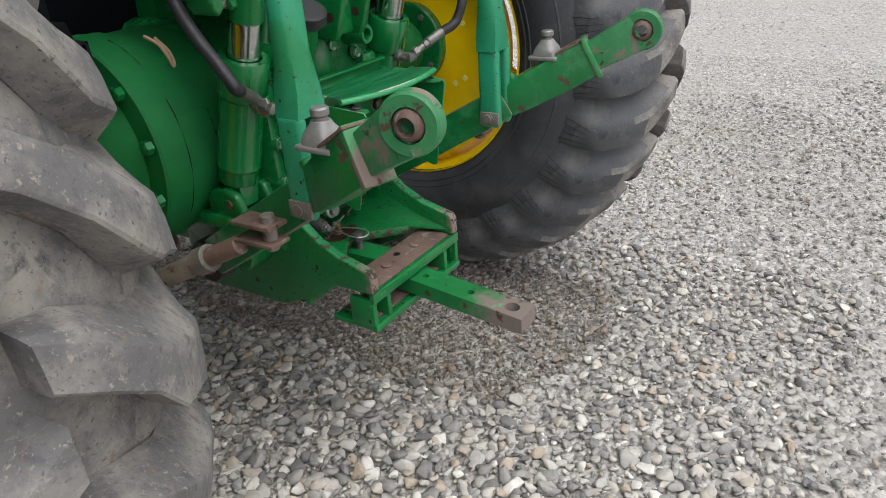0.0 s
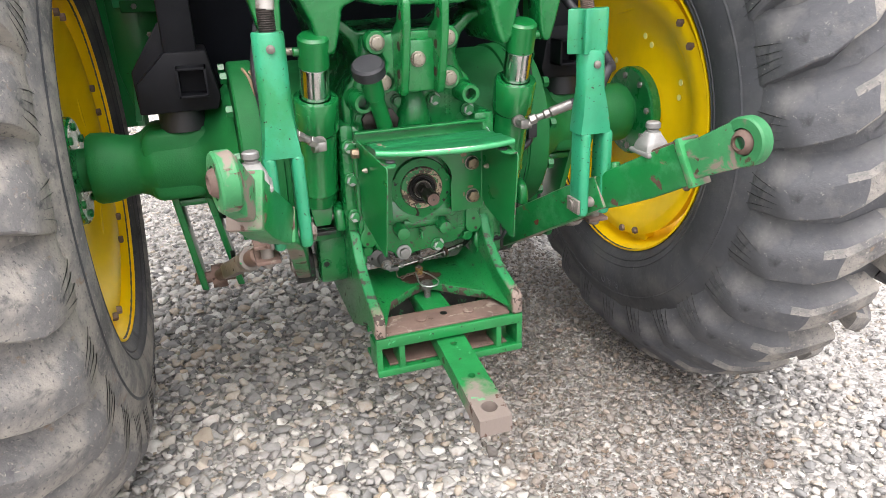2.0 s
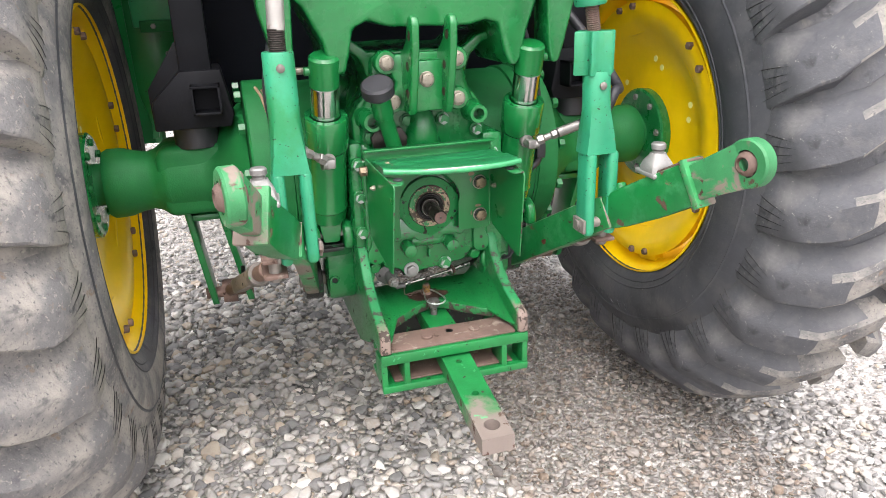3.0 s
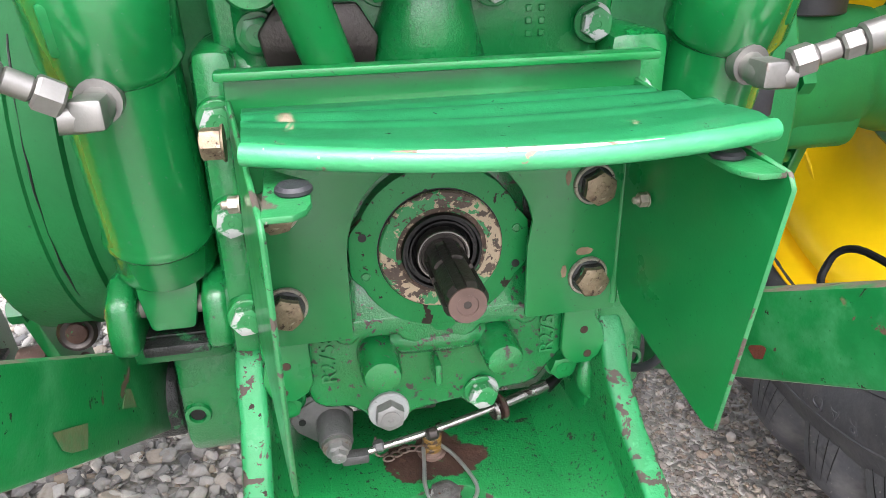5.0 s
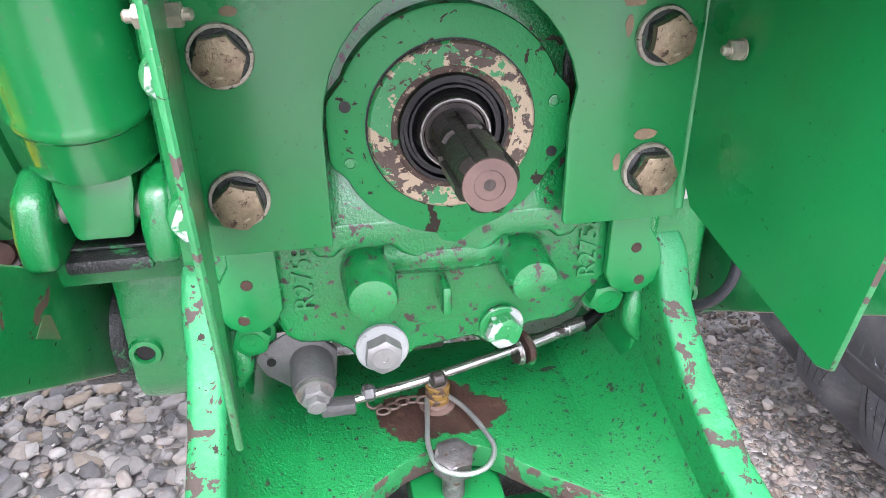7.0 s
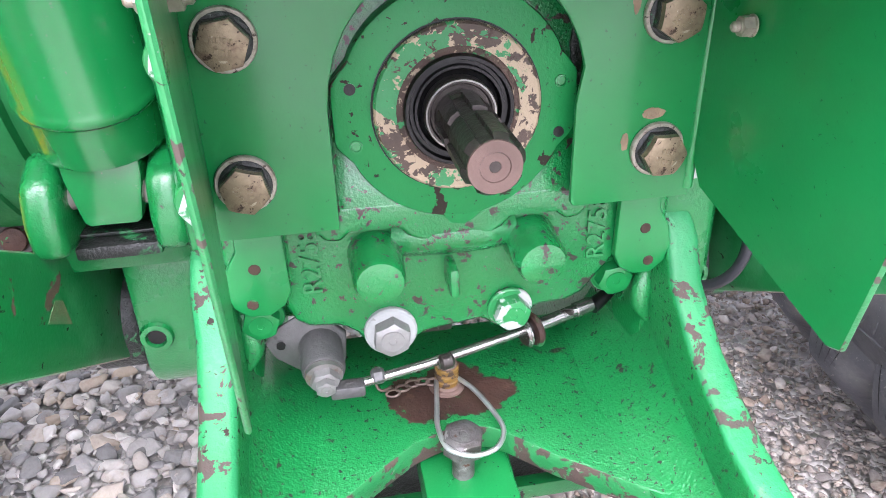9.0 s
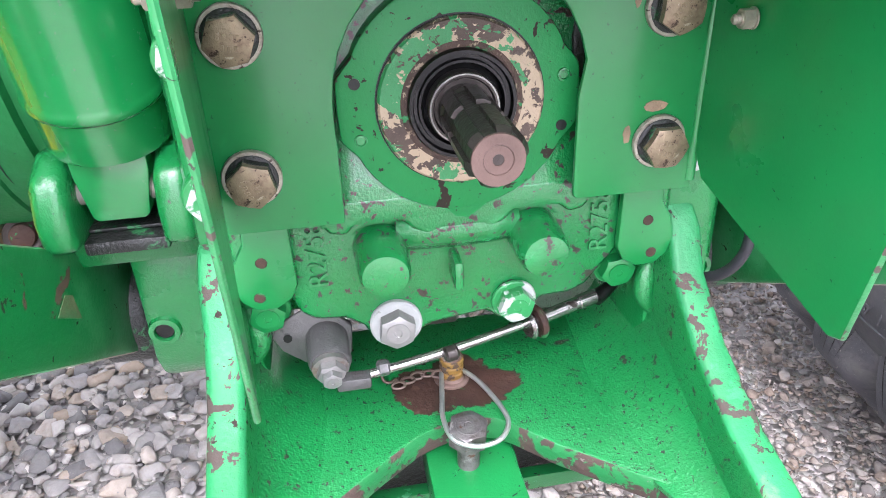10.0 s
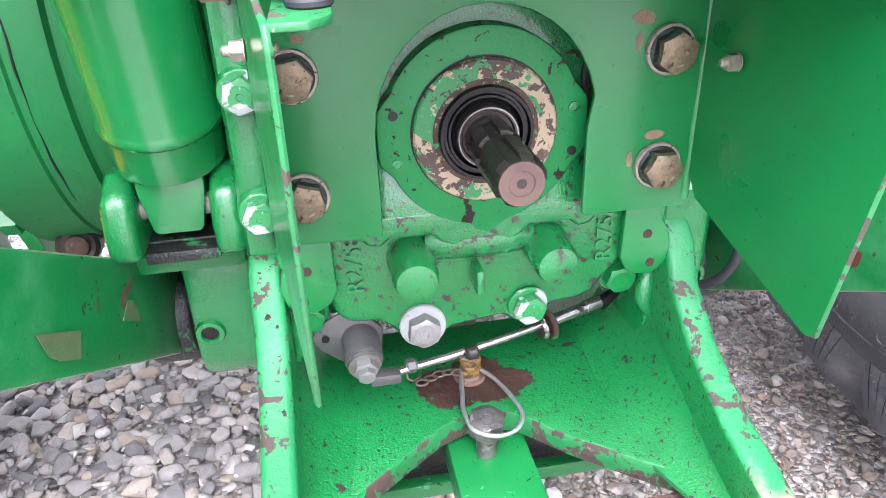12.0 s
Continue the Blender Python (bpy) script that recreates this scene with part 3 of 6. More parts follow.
def gravel():
    rng = np.random.default_rng(5)

    def field(x0, x1, y0, y1, pitch, jitter, lo, hi, zj):
        pts, sz = [], []
        ny = int((y1 - y0) / pitch)
        nx = int((x1 - x0) / pitch)
        for i in range(nx):
            for j in range(ny):
                x, y = x0 + pitch * (i + rng.normal(0.5, jitter)), y0 + pitch * (j + rng.normal(0.5, jitter))
                f = min(1.0, max(0.0, (x + 0.15) / 0.6))
                s = (lo + (hi - lo) * rng.random() ** 2) * (1.12 - 0.38 * f * f * (3 - 2 * f))
                pts.append((x, y, rng.uniform(-zj, zj * 0.3) - 0.004))
                sz.append(s)
        return pts, sz

    def dirty(q):
        return q[0] + 0.12 * noise.noise(Vector((q[0] * 2.5, q[1] * 2.5, 3))) > 0.22 and q[0] < 1.0 and q[1] + 0.2 * noise.noise(Vector((q[0] * 2, q[1] * 2, 7))) > -0.35

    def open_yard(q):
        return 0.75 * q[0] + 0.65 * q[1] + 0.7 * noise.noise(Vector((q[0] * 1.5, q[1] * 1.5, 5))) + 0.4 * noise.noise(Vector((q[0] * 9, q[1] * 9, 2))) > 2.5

    for pitch, jit, lo, hi, zj, pts, bev, drop, name in ((0.0325, 0.33, 0.0155, 0.034, 0.006, 15, 0.13, 0.0, "loose worn grey limestone gravel under the tractor"), (0.023, 0.4, 0.007, 0.014, 0.004, 10, 0, 0.002, "small grey stone chips between the larger stones")):
        p, s = field(-1.1, 1.4, -1.1, 1.9, pitch, jit, lo, hi, zj)
        for flag, m, more in ((False, stone_mat, ""), (True, dirty_stone, ", dirty and brownish")):
            pick = [k for k, q in enumerate(p) if dirty(q) == flag]
            scatter("gravel", [(p[k][0], p[k][1], p[k][2] - drop) for k in pick], [s[k] * (0.86 if flag else 1.0) for k in pick], pts, bev, rng, name + more, m)
    p, s = field(0.2, 1.15, -0.6, 1.9, 0.0165, 0.4, 0.007, 0.013, 0.003)
    pick = [k for k, q in enumerate(p) if dirty(q)]
    scatter("gravel", [p[k] for k in pick], [s[k] * 1.15 for k in pick], 8, 0, rng, "fine dirty brownish chips between the stones", dirty_stone)
    p, s = field(-2.6, 5.0, -1.9, 6.0, 0.033, 0.42, 0.008, 0.027, 0.006)
    keep = [k for k, q in enumerate(p) if not (-1.1 < q[0] < 1.4 and -1.1 < q[1] < 1.9)]
    for flag, m, words in ((False, stone_mat, "crushed grey gravel of the yard round the tractor"), (True, pale_stone, "pale gravel of the open yard, lightened against its shading")):
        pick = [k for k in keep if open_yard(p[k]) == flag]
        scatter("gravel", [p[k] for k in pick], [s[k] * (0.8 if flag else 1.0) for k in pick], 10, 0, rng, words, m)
    p, s = field(-2.6, 3.4, -1.9, 3.4, 0.029, 0.4, 0.005, 0.012, 0.006)
    keep = [k for k, q in enumerate(p) if not (-1.1 < q[0] < 1.4 and -1.1 < q[1] < 1.9)]
    scatter("gravel", [p[k] for k in keep], [s[k] for k in keep], 8, 0, rng, "fine grey chips between the stones of the yard")
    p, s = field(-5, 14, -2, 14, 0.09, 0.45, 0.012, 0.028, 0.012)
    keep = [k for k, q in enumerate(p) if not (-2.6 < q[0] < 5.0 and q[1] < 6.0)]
    scatter("gravel", [p[k] for k in keep], [s[k] for k in keep], 8, 0, rng, "pale gravel of the yard further off, lightened against its shading", pale_stone)


gravel()

# ---- tractor ----
tractor = tagged(new("tractor"), "green farm tractor with yellow rims, worn hitch, parked on gravel", "tractor")
AY, AZ = 0.375, 0.886


def wheel(s):
    """A rear wheel; s is the side, -1 or 1."""
    w = new("wheel")
    w.parent = tractor
    w.location = (0, AY, AZ)
    ax = (s, 0, 0)
    mid, n = 0.995, 27
    phase = 0.077 if s > 0 else 0.121
    # half section of the carcass: radius and distance from the tractor's middle
    half = [(0.438, 0.768), (0.448, 0.757), (0.466, 0.744), (0.49, 0.732), (0.52, 0.725), (0.55, 0.723), (0.585, 0.728), (0.62, 0.738), (0.65, 0.752), (0.685, 0.774), (0.72, 0.802), (0.755, 0.838), (0.785, 0.88), (0.805, 0.93), (0.814, 0.965)]
    # bar of the tread, from the middle over the shoulder down to its foot: axial distance and radius of the top, of the base, turn, width
    bar = ((0.0, 0.876, 0.0, 0.81, 0.0, 0.052), (0.05, 0.875, 0.05, 0.81, 0.03, 0.058), (0.10, 0.866, 0.095, 0.80, 0.075, 0.066), (0.135, 0.85, 0.12, 0.785, 0.115, 0.076),
           (0.165, 0.822, 0.142, 0.765, 0.145, 0.084), (0.195, 0.79, 0.165, 0.742, 0.168, 0.09), (0.222, 0.765, 0.19, 0.715, 0.18, 0.09), (0.240, 0.745, 0.212, 0.695, 0.187, 0.088),
           (0.2475, 0.722, 0.226, 0.68, 0.189, 0.092), (0.2525, 0.69, 0.238, 0.665, 0.191, 0.102), (0.2535, 0.65, 0.245, 0.645, 0.193, 0.116), (0.249, 0.625, 0.244, 0.62, 0.194, 0.122))

    def lug(side, seed):
        bm = bmesh.new()
        rings = []
        for a, top, al, low, phi, wid in bar:
            ring = []
            worn = 0.006 * noise.noise(Vector((a * 22, seed * 3.1, s)))
            fall = 0.62 + 3.2 * min(a, 0.25)
            for rr, aa, da in ((low, al, -0.66), (top - 0.003, a - 0.002, -0.53), (top, a, -0.47), (top + worn * 0.4, a, 0.0), (top - 0.002, a, 0.40), (top - 0.012, a - 0.005, 0.58), (low, al, fall)):
                q = -phi + da * wid / 0.82 + 0.011 * noise.noise(Vector((a * 26, da * 2 + seed, side * 2.0 + s)))
                rj = rr + 0.004 * noise.noise(Vector((a * 34 + seed, da * 4, side + s * 3.0)))
                ring.append(bm.verts.new((s * (mid - side * aa), -rj * math.cos(q), rj * math.sin(q))))
            rings.append(ring)
        for a, b in zip(rings, rings[1:]):
            for j in range(6):
                bm.faces.new((a[j], b[j], b[j + 1], a[j + 1]))
        bm.faces.new(rings[0])
        bm.faces.new(rings[-1][::-1])
        bmesh.ops.recalc_face_normals(bm, faces=bm.faces)
        for f in bm.faces:
            q = f.calc_center_median()
            f.material_index = 0 if math.hypot(q.y, q.z) > (0.83 if s > 0 else 0.60) + 0.03 * noise.noise(q * 24) else 1
        return mesh_of("tread_lug", bm, (rubber, rubber_mid), 34)

    carcass = half + [(0.816, mid)] + [(r, 2 * mid - x) for r, x in half[::-1]]
    tb = lathe(carcass, (0, 0, 0), ax, 108)
    for f in tb.faces:
        m = f.calc_center_median()
        f.material_index = 1 if math.hypot(m.y, m.z) > (0.50 if s < 0 else 0.70) else 0
    part("tyre", tb, (rubber_dark, rubber_mid) if s > 0 else (rubber_mid, rubber), w, "weathered rubber tyre with dusty sidewall", 60)
    # cracks that fan over the foot of each lug
    lines = []
    for i in range(n):
        for j in range(4):
            q0 = 2 * math.pi * i / n + phase - 0.191 + (j - 1.5) * 0.026
            reach = 0.012 * ((i * 5 + j * 3) % 4)
            u = [Vector((s * (mid - a), -r * math.cos(q), r * math.sin(q))) for r, a, q in ((0.628 - reach, 0.2515, q0 + 0.018 * (j - 1.5)), (0.66, 0.2545, q0 + 0.006 * (j - 1.5)), (0.712 + reach * 0.3, 0.2505, q0 - 0.006 * (j - 1.5)))]
            lines.append(tube(u, lambda f: 0.0002 + 0.0006 * math.sin(math.pi * f), 4, 3))
    tagged(part("sidewall_crack", joined(*lines), seal_black, w), "thin dark cracks at the feet of the lugs", kind="stuff")
    for r, x in ((0.474, 0.7385), (0.494, 0.7305), (0.592, 0.7295)):
        part("sidewall_ring", lathe([(r - 0.005, x + 0.001), (r, x - 0.0018), (r + 0.005, x + 0.001)], (0, 0, 0), ax, 72), rubber_dark, w)
    for side in (1, -1):
        kinds = [lug(side, k) for k in range(3)]
        for i in range(n):
            again("tread_lug", kinds[(i * 7 + i // 3) % 3], Matrix.Rotation(-(2 * math.pi * (i + (0.5 if side < 0 else 0)) / n + phase), 4, "X"), w)
    barrel = [(0.440, 0.752), (0.446, 0.754), (0.444, 0.763), (0.433, 0.77), (0.424, 0.79), (0.419, 0.81), (0.409, 0.82), (0.413, 0.835), (0.402, 0.85), (0.406, 0.865), (0.392, 0.885), (0.392, 1.01), (0.42, 1.13), (0.446, 1.17)]
    part("rim", lathe(barrel, (0, 0, 0), ax, 72), yellow_paint, w, "yellow painted steel rim", 60)
    disc = [(0.05, 0.83), (0.14, 0.83), (0.178, 0.84), (0.23, 0.842), (0.275, 0.828), (0.308, 0.806), (0.335, 0.79), (0.36, 0.782), (0.385, 0.779), (0.397, 0.785), (0.392, 0.815), (0.325, 0.86), (0.245, 0.88), (0.05, 0.88)]
    part("wheel_disc", lathe(disc, (0, 0, 0), ax, 72), yellow_paint, w, "dished yellow wheel disc", 60)
    for k in range(6):
        a = 2 * math.pi * (k + 0.3) / 6
        lugp = prism([(0.30, -0.09), (0.36, -0.075), (0.385, -0.055), (0.417, -0.045), (0.417, 0.045), (0.385, 0.055), (0.36, 0.075), (0.30, 0.09)], "x", 0.806, 0.838, 0.005)
        bmesh.ops.transform(lugp, matrix=Matrix.Rotation(a, 4, "X") @ Matrix.Diagonal((s, 1, 1, 1)), verts=lugp.verts)
        bmesh.ops.recalc_face_normals(lugp, faces=lugp.faces)
        part("rim_lug", lugp, yellow_paint, w)
        for da in (-0.1, 0.1):
            ca, sa = math.cos(a + da), math.sin(a + da)
            part("lug_bolt", rod((s * 0.768, 0.382 * ca, 0.382 * sa), (s * 0.79, 0.382 * ca, 0.382 * sa), 0.011, seg=6), rust_steel, w, "rusty bolt of the rim lug")
    # Pale discs paint the light seen through holes; nothing is cut.
    bolt = mesh_of("disc_hole", lathe([(0.0095, 0), (0.009, 0.0015), (0.005, 0.001), (0, 0.001)], (0, 0, 0), UP, 16), pale_hole)
    for k in range(6):
        for da, r in ((-0.09, 0.205), (0.09, 0.225)):
            a = 2 * math.pi * (k + 0.4) / 6 + da
            again("disc_hole", bolt, Matrix.Translation((s * 0.8405, -r * math.cos(a), r * math.sin(a))) @ turned((-s, 0, 0)), w, "pale spot painted for light through a small hole")
    part("hub_flange", lathe([(0, 0.793), (0.130, 0.793), (0.136, 0.798), (0.136, 0.823), (0.13, 0.828), (0, 0.828)], (0, 0, 0), ax, 40), green_cast, w, "green hub flange ringed with bolts")
    hb = mesh_of("hub_bolt", hex_bm(0.018, 0.007), zinc if s > 0 else green_dusty)
    for k in range(8):
        a = 2 * math.pi * (k + 0.2) / 8
        again("hub_bolt", hb, Matrix.Translation((s * 0.793, -0.11 * math.cos(a), 0.11 * math.sin(a))) @ turned((-s, 0, 0)), w)
    return w


wheel(1)
wheel(-1)


def axle(s):
    """Axle trumpet and final drive of one side."""
    c = (0, AY, AZ)
    tr = [(0.0, 0.41), (0.19, 0.41), (0.175, 0.425), (0.145, 0.455), (0.118, 0.485), (0.104, 0.51), (0.101, 0.53), (0.1, 0.61), (0.095, 0.625), (0.082, 0.642), (0.076, 0.66), (0.08, 0.69), (0.088, 0.715), (0.09, 0.735), (0.09, 0.758), (0.084, 0.768), (0.055, 0.772), (0.055, 0.8), (0, 0.8)]
    a = part("axle_housing", lathe(tr, c, (s, 0, 0), 40), green_dusty, tractor, "green cast iron axle housing")
    fd = [(0, 0.17), (0.225, 0.17), (0.23, 0.18), (0.23, 0.308), (0.236, 0.311), (0.236, 0.345), (0.239, 0.347), (0.239, 0.40), (0.235, 0.405), (0.16, 0.41), (0.13, 0.44), (0, 0.44)]
    d = part("final_drive", lathe(fd, c, (s, 0, 0), 56), green_dusty, tractor, "large round green final drive case")
    for x, r, a0, a1 in ((0.3385, 0.2363, 150, 215), (0.3385, 0.2363, 105, 132), (0.255, 0.2303, 160, 176), (0.255, 0.2303, 185, 240)):
        seam = [(s * (x + 0.0004 * math.sin(k * 1.7)), AY + r * math.cos(radians(a0 + (a1 - a0) * k / 24)), AZ + r * math.sin(radians(a0 + (a1 - a0) * k / 24))) for k in range(25)]
        part("seam", tube(seam, lambda f: 0.0007 + 0.0005 * math.sin(17 * f), 5, 1), seal_black, d, "open dark seam of the case")
    hb = mesh_of("flange_bolt", hex_bm(0.026, 0.016), green_paint)
    for k in range(12):
        q = 2 * math.pi * (k + 0.35) / 12
        again("flange_bolt", hb, Matrix.Translation((s * 0.41, AY - 0.222 * math.cos(q), AZ + 0.222 * math.sin(q))) @ turned((s, 0, 0)), d)
    # square casting round the trumpet, with a chamfered saddle for the cab mount on top
    saddle = prism([(s * 0.505, 0.80), (s * 0.625, 0.80), (s * 0.638, 0.86), (s * 0.638, 0.955), (s * 0.625, 0.982), (s * 0.47, 0.986), (s * 0.455, 0.95), (s * 0.462, 0.86)], "y", AY - 0.088, AY + 0.088, 0.02, 3)
    part("axle_saddle", saddle, green_dusty, a, "green square casting of the axle under the cab mount")
    # stay bracket: two plates that hang from the axle
    for x, xb in ((0.495, 0.452), (0.58, 0.552)):
        pl = prism([(0.335, 0.80), (0.475, 0.80), (0.50, 0.57), (0.495, 0.50), (0.46, 0.475), (0.42, 0.485), (0.395, 0.56)], "x", s * (x - 0.009), s * (x + 0.009), 0.003)
        for v in pl.verts:
            v.co.x += s * (xb - x) * (0.76 - v.co.z) / 0.26
        part("stay_plate", pl, green_paint, tractor, "green steel plate hanging from the axle")
    part("stay_bridge", box(min(s * 0.483, s * 0.592), max(s * 0.483, s * 0.592), 0.345, 0.475, 0.765, 0.785, 0.008), green_paint, tractor, "green plate that joins the stay plates under the axle")
    part("stay_pin", rod((s * 0.44, 0.45, 0.512), (s * 0.575, 0.45, 0.512), 0.017), rust_steel, tractor)


for side in (-1, 1):
    axle(side)


def housing():
    h = part("rear_housing", joined(
        box(-0.165, 0.165, 0.075, 0.62, 0.655, 1.0, 0.025, 3),
        prism([(-0.15, 0.9), (0.15, 0.9), (0.152, 1.04), (0.14, 1.085), (0.125, 1.12), (0.118, 1.2), (-0.118, 1.2), (-0.125, 1.12), (-0.14, 1.085), (-0.152, 1.04)], "y", 0.075, 0.62, 0.02, 3),
        prism([(0.165, 0.99), (0.168, 1.05), (0.15, 1.085), (0.128, 1.11), (0.122, 1.145), (0.135, 1.185), (0.165, 1.212), (0.195, 1.225), (0.195, 1.24), (0.15, 1.232), (0.118, 1.205), (-0.118, 1.205), (-0.15, 1.232), (-0.195, 1.24), (-0.195, 1.225), (-0.165, 1.212), (-0.135, 1.185), (-0.122, 1.145), (-0.128, 1.11), (-0.15, 1.085), (-0.168, 1.05), (-0.165, 0.99)], "y", 0.085, 0.34, 0.03, 4),
        tube([(0.0, 0.078, 0.985), (0.0, 0.066, 1.02), (0.0, 0.07, 1.075)], lambda f: 0.05 - 0.026 * f, 16, 6),
        box(-0.184, -0.15, 0.058, 0.30, 0.60, 1.0, 0.012, 2), box(0.15, 0.205, 0.05, 0.30, 0.60, 1.0, 0.012, 2),
        box(-0.19, 0.19, 0.3, 2.4, 0.55, 1.12, 0.05, 3)), green_cast, tractor, "green cast iron transmission housing")
    cov = [(-0.16, 0.73), (-0.125, 0.70), (-0.118, 0.681), (-0.108, 0.674), (-0.085, 0.672), (-0.074, 0.664), (-0.066, 0.65), (-0.05, 0.645), (-0.034, 0.65), (-0.024, 0.658), (0.02, 0.664), (0.028, 0.656), (0.041, 0.652), (0.054, 0.658), (0.062, 0.67), (0.085, 0.671), (0.098, 0.677), (0.108, 0.69), (0.125, 0.71), (0.16, 0.73), (0.16, 0.96), (-0.16, 0.96)]
    band = [(-0.096, 0.774), (-0.096, 0.757), (-0.09, 0.749)]
    for x in (-0.057, 0.053):
        band += [(x - 0.0255 * math.cos(t), 0.736 + 0.0225 * math.sin(t)) for t in [math.pi * (0.17 + 0.66 * k / 12) for k in range(13)]]
        band += [(-0.024, 0.741), (0.02, 0.741)] if x < 0 else []
    band += [(0.086, 0.749), (0.092, 0.757), (0.092, 0.774)]
    ridge = joined(prism(band, "y", 0.028, 0.06, 0.0068, 4), prism([(0.0283, 0.755), (0.0279, 0.764), (0.0285, 0.772), (0.032, 0.785), (0.0425, 0.818), (0.06, 0.818), (0.06, 0.755)], "x", -0.0955, 0.0915, 0.001))
    roll = [tube([(-0.04, 0.05, 0.741), (-0.025, 0.0455, 0.742), (0.0, 0.0445, 0.742), (0.022, 0.0455, 0.742), (0.036, 0.05, 0.741)], 0.0175, 20, 6)]
    for x in (-0.057, 0.053):
        roll.append(tube([(x + 0.0255 * math.cos(radians(a)), 0.0475 + 0.004 * abs(a - 90) / 65, 0.727 + 0.0245 * math.sin(radians(a))) for a in (20, 45, 70, 90, 110, 135, 160)], 0.0088, 14, 4))
    c = part("rear_cover", joined(*roll, prism(cov, "y", 0.042, 0.10, 0.009, 3), ridge,
                                  box(-0.0085, -0.0015, 0.018, 0.06, 0.700, 0.723, 0.0032)), cover_paint, tractor, "green cast rear cover round the shaft")
    for x, y, z in ((-0.057, 0.0, 0.727), (0.053, 0.002, 0.727)):
        part("boss", joined(lathe([(0.022, 0), (0.0195, 0.008), (0.0175, 0.046), (0.0155, 0.0505), (0.010, 0.052), (0, 0.0525)], (x, y + 0.053, z + 0.004), (0, -1, -0.06), 32)), cover_paint, c)
    # upper bores and bolts of the housing
    for x in (-0.129, 0.129):
        part("bore", lathe([(0.034, 0), (0.026, 0.012), (0.023, 0.075), (0.021, 0.078), (0.0135, 0.078), (0.013, 0.03), (0, 0.03)], (x, 0.09, 1.052), BACK, 28), green_cast, h, "short round boss with an open rusty bore")
    gb = mesh_of("bolt", hex_bm(0.024, 0.010, 0.017), green_paint)
    wb = mesh_of("bolt", hex_bm(0.023, 0.010, 0.0165), white_mark)
    for x, z in ((-0.13, 1.008), (-0.036, 1.041)):
        again("bolt", gb, Matrix.Translation((x, 0.072, z)) @ turned(BACK, 10), h)
    for x, z in ((0.054, 1.038), (0.14, 1.006)):
        again("bolt", wb, Matrix.Translation((x, 0.068, z)) @ turned(BACK, 25), h, "bolt with white paint mark")
    for x in (-0.166, 0.174):
        for z in (0.948, 0.868, 0.777):
            part("bolt_boss", lathe([(0.0195, -0.02), (0.0175, 0.0), (0.0168, 0.003), (0.0155, 0.005), (0, 0.005)], (x, 0.057, z), BACK, 28), green_cast, h)
    for x, z in ((-0.166, 0.948), (-0.166, 0.777), (0.174, 0.948), (0.174, 0.777)):
        again("bolt", wb, Matrix.Translation((x, 0.05, z)) @ turned(BACK, 5), h, "bolt with white paint mark")
    for x, z in ((-0.166, 0.868), (0.172, 0.868)):
        again("bolt", wb, Matrix.Translation((x, 0.05, z)) @ turned(BACK, 18), h, "bolt with white paint mark")
    part("washer", lathe([(0.0, 0), (0.0195, 0), (0.0195, 0.0035), (0.018, 0.005), (0, 0.005)], (-0.05, 0.0415, 0.666), (0, -1, 0.02), 28), white_washer, c, "white painted washer")
    again("bolt", mesh_of("bolt", hex_bm(0.0245, 0.0115), zinc), Matrix.Translation((-0.05, 0.0367, 0.666)) @ turned(BACK, 22), c, "steel bolt head with traces of white paint")
    gm = mesh_of("bolt", hex_bm(0.024, 0.0105, 0.017), green_paint)
    wm = mesh_of("bolt", hex_bm(0.024, 0.0105, 0.017), white_mark)
    for (x, y, z), me in (((0.040, 0.0415, 0.674), wm), ((0.125, 0.058, 0.684), gm), ((-0.142, 0.058, 0.681), gm)):
        again("bolt", me, Matrix.Translation((x, y, z)) @ turned((0, -1, -0.1), 12), c)
    for sg in (-1, 1):
        tab = [(sg * x, z) for x, z in ((0.118, 0.80), (0.148, 0.80), (0.149, 0.742), (0.157, 0.728), (0.160, 0.712), (0.156, 0.698), (0.146, 0.690), (0.132, 0.690), (0.121, 0.697), (0.116, 0.708))]
        tb = part("tab", prism([(x, z + 0.004) for x, z in tab], "y", 0.033, 0.041, 0.003), green_paint, c, "green tab with two rusty spots")
        for dx, z in ((0.138, 0.728), (0.143, 0.701)):
            part("rust_spot", lathe([(0.0042, 0), (0.0036, 0.0006), (0, 0.0006)], (sg * dx, 0.033, z + 0.004), BACK, 10), stain, tb)
    return h


housing()


